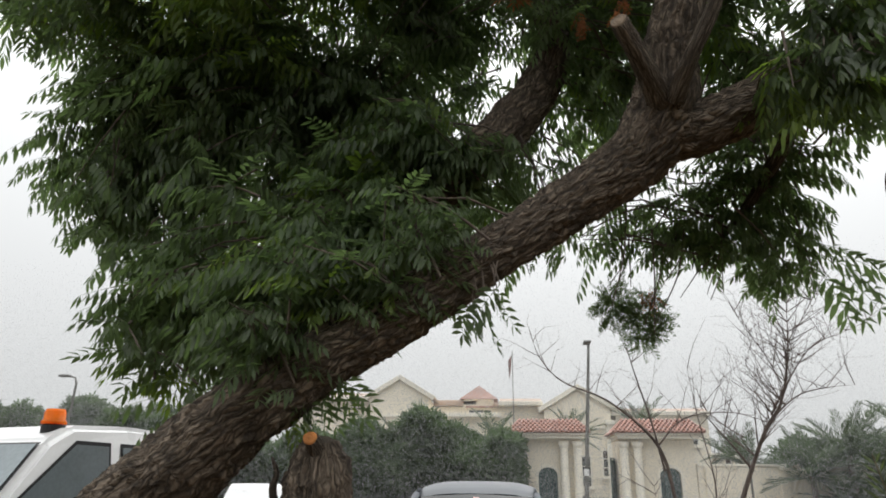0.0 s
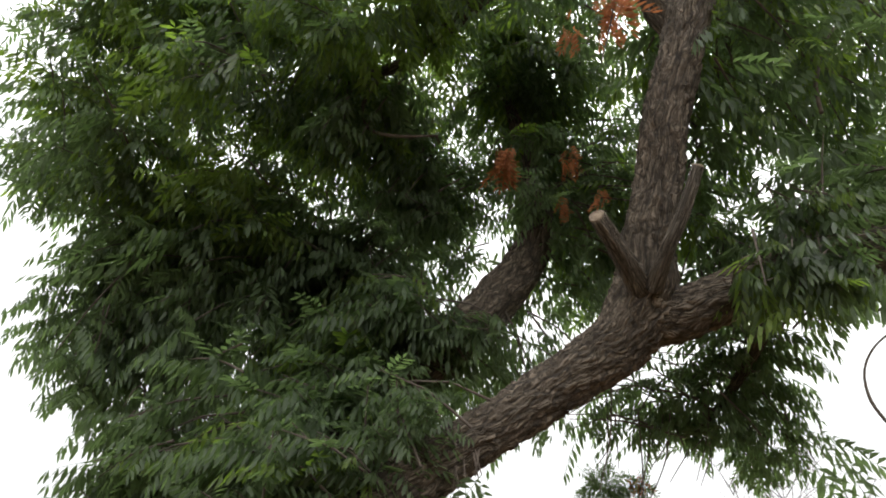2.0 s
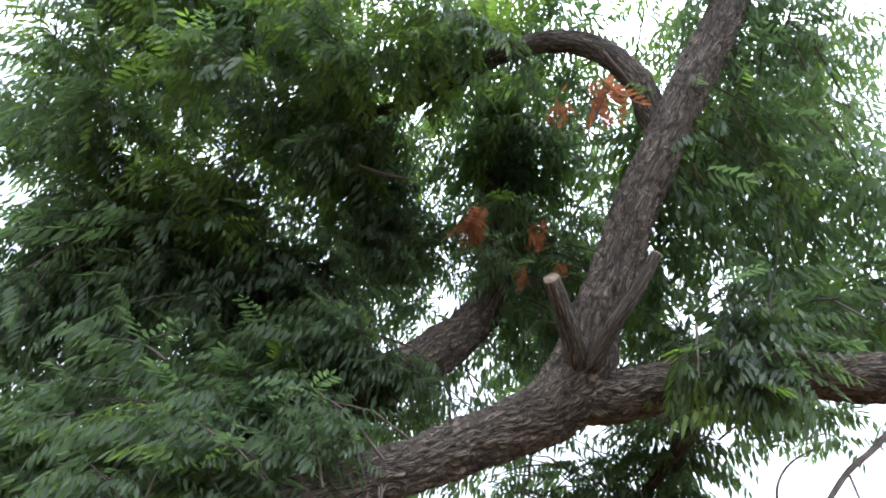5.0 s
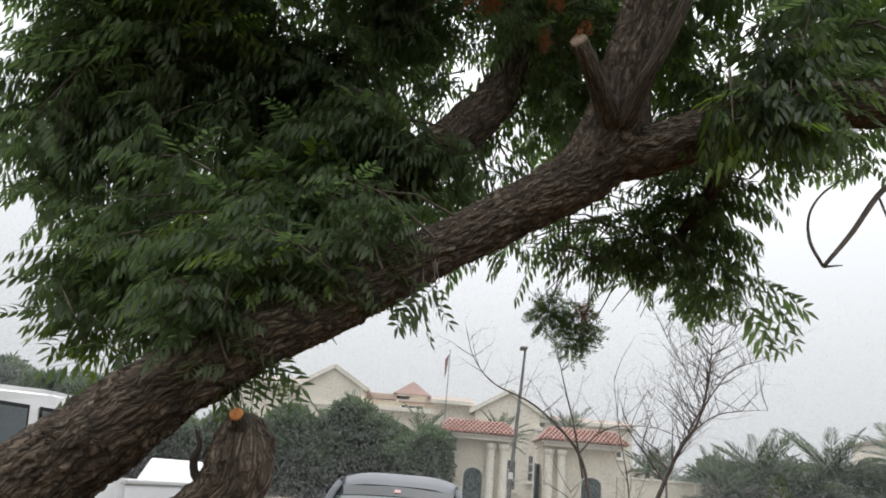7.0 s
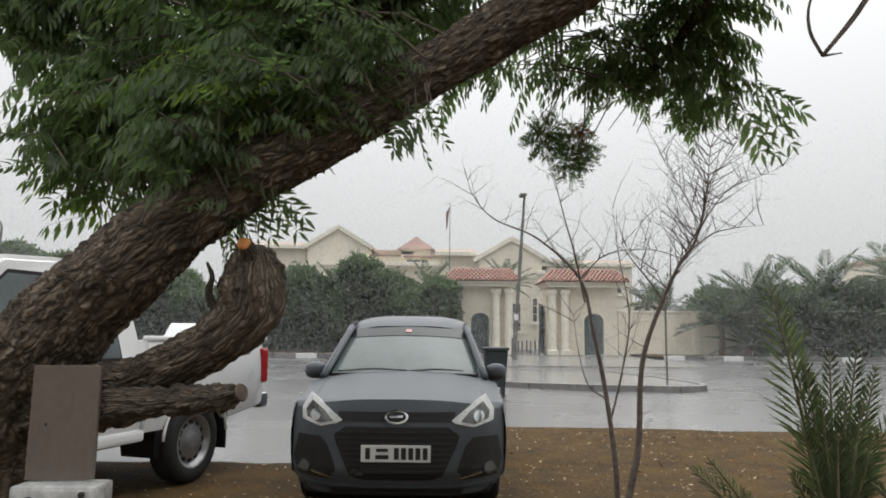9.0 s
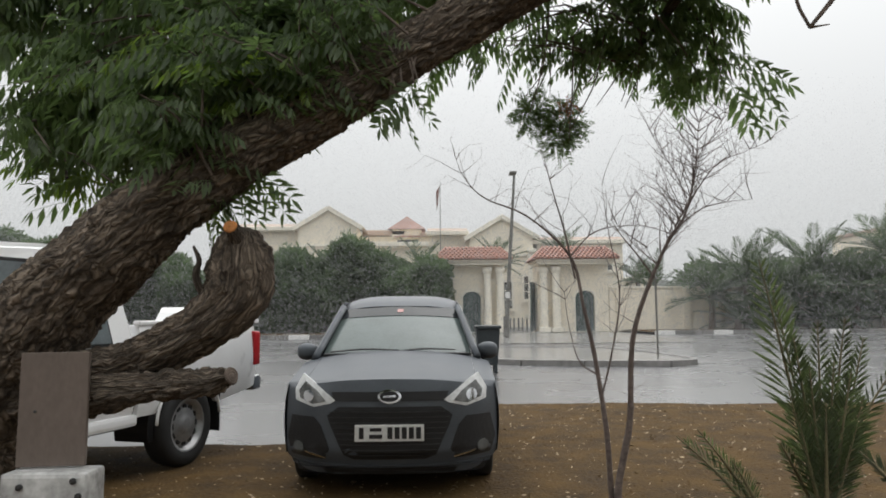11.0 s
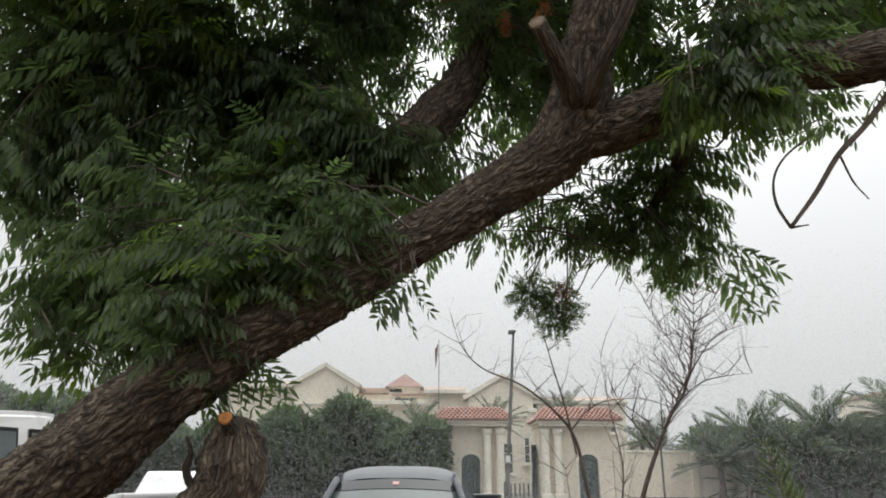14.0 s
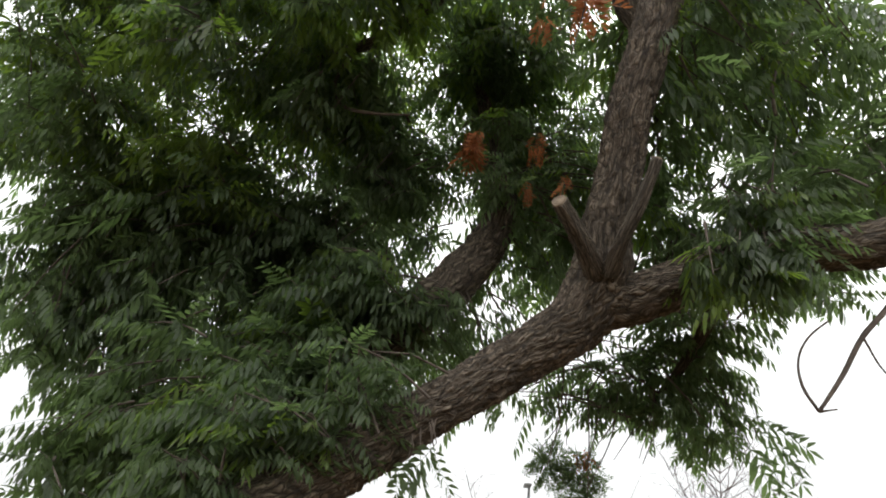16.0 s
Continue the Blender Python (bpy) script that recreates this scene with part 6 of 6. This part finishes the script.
# ---- street trees ----
def leafy(name, x, y, lobes, leaf, count, seed, label, trunk_h=2.0, group="hedge trees"):
    """A tree with limbs and a ragged crown of many small leaf sprays."""
    rng = random.Random(seed)
    z = rise(y)
    t = thing(name, (x, y, z), label, "tree", group)
    limbs = [tube([(0, 0, -0.1, 0.16), (0.1, 0, trunk_h * 0.6, 0.12), (0.0, 0.1, trunk_h, 0.09)], 0.3, 10, 0, 0.1)]
    mats = []
    for (cx, cy, cz), r in lobes:
        limbs.append(tube([(0, 0.1, trunk_h * 0.7, 0.07), (cx * 0.5, cy * 0.5, (trunk_h + cz) / 2, 0.05), (cx, cy, cz, 0.02)], 0.4, 6))
        for _ in range(int(count * r * r)):
            q = np.array([rng.gauss(0, 1) for _ in range(3)])
            q /= np.linalg.norm(q)
            ragged = 0.78 + 0.35 * noise.noise(Vector((cx + q[0] * 2.2, q[1] * 2.2 + seed, q[2] * 2.2 + cz))) + 0.18 * rng.random()
            at = np.array((cx, cy, cz)) + q * r * ragged * (rng.random() ** 0.25) * np.array((1.1, 1.0, 0.9))
            mats.append((rng.randrange(4), frame_of(q + np.array([rng.gauss(0, 0.5) for _ in range(3)]), rng.uniform(0, 6), leaf * rng.uniform(0.7, 1.3), at)))
    v, f, u = joined(limbs)
    put("trunk", mesh_from("trunk", v, f, True, u), M_TWIG, t)
    put("crown", cloud_mesh("crown", SPRAYS, mats, seed), M_FARLEAF, t, kind="stuff")


def spray(rng):
    """A tuft of pointed leaves, about a metre long before scaling."""
    v, f = [], []
    for _ in range(15):
        d = np.array((1.0, rng.gauss(0, 0.6), rng.gauss(0, 0.6)))
        d /= np.linalg.norm(d)
        a = np.cross(d, [rng.gauss(0, 1) for _ in range(3)])
        a /= np.linalg.norm(a)
        s = np.array([rng.gauss(0, 0.35) for _ in range(3)])
        k = len(v)
        v += [s, s + d * 0.5 + a * 0.14, s + d, s + d * 0.5 - a * 0.14]
        f += [(k, k + 1, k + 2), (k, k + 2, k + 3)]
    return np.array(v), np.array(f)


rs = random.Random(3)
SPRAYS = [spray(rs) for _ in range(4)]
HEDGE = [(-11.6, 40.6, 4.8), (-9.4, 40.9, 5.2), (-7.0, 40.5, 4.9), (-4.9, 40.9, 5.5), (-2.7, 40.6, 5.0), (-0.9, 41.0, 4.7), (-14.2, 40.8, 5.0), (-17, 40.6, 5.2), (-20, 41, 5.4), (-23.5, 40.8, 6.0)]
rh = random.Random(5)
for i, (x, y, top) in enumerate(HEDGE):
    lobes = [((rh.uniform(-1.0, 1.0), rh.uniform(-0.6, 0.6), top - 1.2 - rh.uniform(0, 0.5)), rh.uniform(1.0, 1.35)), ((rh.uniform(-1.3, 0), rh.uniform(-0.6, 0.2), top * 0.5), 1.45), ((rh.uniform(0, 1.3), rh.uniform(-0.6, 0.2), top * 0.45), 1.45), ((0, -0.2, 1.3), 1.2)]
    leafy("street_tree", x, y, lobes, 0.36, 330, 60 + i, "bushy green street tree before the compound wall", 1.6)
BACKROW = [(-30, 60, 8), (-37, 62, 9), (-44, 64, 8.5), (-52, 66, 10), (-60, 66, 9), (-26, 58, 7.5), (20.5, 48, 4.2), (24.5, 48, 4.3), (30, 48.5, 4.6), (36, 46, 4.6)]
for i, (x, y, top) in enumerate(BACKROW):
    lobes = [((rh.uniform(-1, 1), 0, top - 1.9), 1.9), ((-1.6, 0, top * 0.62), 2.0), ((1.6, 0, top * 0.6), 2.0), ((0, -0.5, top * 0.35), 2.0), ((rh.uniform(-2, 2), 0.5, top - 2.6), 1.5)]
    leafy("background_tree", x, y, lobes, 0.5, 170, 90 + i, "distant green tree pale in the rain", 2.5, "background trees")
LOW = [(19.8, 41.3), (24.0, 41.2), (29.2, 41.3)]
for i, (x, y) in enumerate(LOW):
    leafy("shrub", x, y, [((-0.5, 0, 0.9), 1.0), ((0.6, 0, 1.3), 1.0), ((0, 0.2, 2.1 if i > 1 else 1.1), 0.9)], 0.30, 260, 120 + i, "dense green shrub at the foot of the wall", 0.8, "shrubs")


# ---- hanging bits in the neem ----
def twig_thing(name, pts_list, label):
    v, f, u = joined([tube(p, 0.02, 8, 0.0, 0.08) for p in pts_list])
    ob = put(name, mesh_from(name, v, f, True, u), M_TWIG, tree, label)
    ob.matrix_parent_inverse = inv


twig_thing("hanging_twig", [[(1.62, 1.8, 2.78, 0.011), (1.46, 1.8, 2.58, 0.010), (1.34, 1.8, 2.46, 0.009), (1.24, 1.8, 2.32, 0.008), (1.14, 1.8, 2.20, 0.006)],
                            [(1.14, 1.8, 2.20, 0.005), (1.105, 1.8, 2.28, 0.005), (1.11, 1.8, 2.37, 0.004), (1.16, 1.8, 2.45, 0.0035), (1.25, 1.8, 2.52, 0.003)],
                            [(1.14, 1.8, 2.20, 0.005), (1.17, 1.8, 2.205, 0.003), (1.20, 1.8, 2.21, 0.002)],
                            [(1.34, 1.8, 2.46, 0.004), (1.37, 1.8, 2.36, 0.003), (1.41, 1.8, 2.30, 0.002)]], "dark crooked hanging twig")
rng = random.Random(21)
for k in range(16):
    x, y = 0.60 + rng.uniform(-0.12, 0.40), 2.75 + rng.uniform(-0.15, 0.15)
    z = 2.62 + rng.uniform(-0.1, 0.05)
    ln = rng.uniform(0.2, 0.45)
    sway = rng.uniform(-0.22, 0.04)
    twig_thing("hanging_twig", [[(x, y, z, 0.0035), (x + sway * 0.3, y, z - ln * 0.5, 0.003), (x + sway, y, z - ln, 0.0015)]], "thin bare hanging twig")
twig_thing("pale_twig", [[(-0.60, 2.4, 4.22, 0.010), (-0.66, 2.4, 4.02, 0.010), (-0.60, 2.38, 3.86, 0.009), (-0.46, 2.36, 3.80, 0.008), (-0.26, 2.34, 3.78, 0.005)]], "thin pale curved twig")
twig_thing("pale_twig", [[(1.45, 1.9, 3.95, 0.008), (1.36, 1.9, 3.78, 0.009), (1.30, 1.9, 3.62, 0.010), (1.29, 1.9, 3.48, 0.008)]], "thin pale curved twig")
twig_thing("pale_twig", [[(0.46, 1.5, 3.72, 0.003), (0.42, 1.5, 3.55, 0.003), (0.38, 1.52, 3.40, 0.002)]], "thin dry hanging twig")
twig_thing("pale_twig", [[(0.62, 1.7, 3.95, 0.012), (0.52, 1.62, 3.97, 0.010), (0.44, 1.58, 4.02, 0.007)]], "short bare twig")


def dry_bunch(at, size, n, seed):
    rng = random.Random(seed)
    mats = [(rng.randrange(len(LEAVES)), frame_of((rng.gauss(0, 0.35), rng.gauss(0, 0.35), -1), rng.uniform(0, 6), size * rng.uniform(0.5, 0.9), np.array(at) + np.array((rng.gauss(0, 0.018), rng.gauss(0, 0.018), rng.uniform(-0.02, 0.05))))) for _ in range(int(n * 1.7))]
    ob = put("withered_leaf", cloud_mesh("withered_leaf", LEAVES, mats, seed), M_LEAF_DRY, tree, "orange-brown withered leaf bunch", kind="stuff")
    ob.matrix_parent_inverse = inv


dry_bunch((0.44, 1.50, 3.68), 0.8, 12, 1)
dry_bunch((0.30, 1.55, 3.60), 0.45, 5, 2)
dry_bunch((0.06, 2.30, 3.62), 0.85, 12, 3)
dry_bunch((0.37, 2.4, 3.68), 0.55, 8, 4)
dry_bunch((0.33, 2.45, 3.45), 0.5, 7, 5)
dry_bunch((0.45, 2.2, 3.30), 0.4, 5, 6)
dry_bunch((0.58, 2.74, 2.25), 0.32, 12, 7)

# ---- litter on the sand ----
rng = random.Random(13)
LITTER = []
for _ in range(3):
    n = 6
    LITTER.append((np.array([(0.5 * math.cos(a) * (1 + 0.2 * rng.random()), 0.28 * math.sin(a), 0.08 * rng.random()) for a in lin(0, 5.2, n - 1)] + [(0, 0, 0.12)]), np.array([(i, (i + 1) % n, n) for i in range(n)])))
mats = []
for _ in range(3600):
    x, y = rng.uniform(-3.5, 7.5), rng.uniform(3.2, 10.4)
    if y < sand_edge(x) - 0.1:
        mats.append((rng.randrange(3), frame_of((rng.gauss(0, 1), rng.gauss(0, 1), rng.gauss(0, 0.15)), rng.gauss(0, 0.3), rng.choice((0.012, 0.018, 0.025, 0.04)) * rng.uniform(0.7, 1.3), (x, y, sand_point(x, (y + 30) / (sand_edge(x) + 30))[2] + 0.004))))
tagged(put("fallen_leaves", cloud_mesh("fallen_leaves", LITTER, mats, 1), M_LITTER), "dry leaves and small stones scattered on sand", "litter", kind="stuff")

# clods of damp soil
CLODS = []
for _ in range(4):
    n = 6
    ring = [(math.cos(a) * rng.uniform(0.7, 1.1), math.sin(a) * rng.uniform(0.7, 1.1), rng.uniform(-0.1, 0.15)) for a in lin(0, 5.2, n - 1)]
    CLODS.append((np.array(ring + [(rng.uniform(-0.2, 0.2), rng.uniform(-0.2, 0.2), rng.uniform(0.45, 0.75))]), np.array([(i, (i + 1) % n, n) for i in range(n)])))
mats = []
for _ in range(3200):
    x, y = rng.uniform(-3.5, 8.5), 4.0 + 6.8 * rng.random() ** 1.2
    if y < sand_edge(x) - 0.05:
        a = rng.uniform(0, 6.3)
        mats.append((rng.randrange(4), frame_of((math.cos(a), math.sin(a), 0), 0, rng.choice((0.006, 0.008, 0.011, 0.017)) * rng.uniform(0.7, 1.3), (x, y, sand_point(x, (y + 30) / (sand_edge(x) + 30))[2] + 0.001))))
tagged(put("soil_clods", cloud_mesh("soil_clods", CLODS, mats, 2), M_SAND), "small clods of damp brown soil", "soil", kind="stuff")

# ---- single leaves nearest to the lane ----
LEAF_MESHES = {}
for i in sorted(NEAR):
    young, which, m = leaves[i]
    key = (young, which)
    if key not in LEAF_MESHES:
        LEAF_MESHES[key] = mesh_from("leaf", LEAVES[which][0].tolist(), LEAVES[which][1].tolist())
    ob = put("leaf", LEAF_MESHES[key], M_LEAF_NEW if young else M_LEAF, tree)
    ob.matrix_parent_inverse = inv
    ob.matrix_basis = Matrix([[*map(float, r)] for r in m] + [[0, 0, 0, 1]])


# ---- the rain over the street ----
gen = np.random.default_rng(17)


def rain(n, x, y, z, width, length):
    """Thin falling drops, each a slim upright diamond turned at random; places and corners."""
    p = np.column_stack((gen.uniform(*x, n), gen.uniform(*y, n), z[0] + (z[1] - z[0]) * gen.random(n) ** 1.4))
    p[:, 0] *= 0.25 + 0.75 * p[:, 1] / y[1]
    a = gen.uniform(0, math.pi, n)
    side = np.column_stack((np.cos(a), np.sin(a), np.zeros(n))) * width * gen.uniform(0.6, 1.4, n)[:, None]
    fall = np.column_stack((np.full(n, 0.05), np.zeros(n), np.full(n, 1.0))) * length * gen.uniform(0.6, 1.4, n)[:, None]
    return np.stack((p - side, p + side, p + fall), axis=1).reshape(-1, 3)


pts = np.concatenate((rain(900000, (-40, 50), (24, 57), (0.2, 10.0), 0.0068, 0.05), rain(50000, (-26, 34), (13, 40), (0.02, 0.35), 0.0025, 0.03)))
tris = np.arange(len(pts)).reshape(-1, 3)
tagged(put("rain", cloud_mesh("rain", [(pts, tris)], [(0, np.column_stack((np.eye(3), np.zeros(3))))], 1), M_RAIN), "heavy rain falling over the street", "rain", kind="stuff")
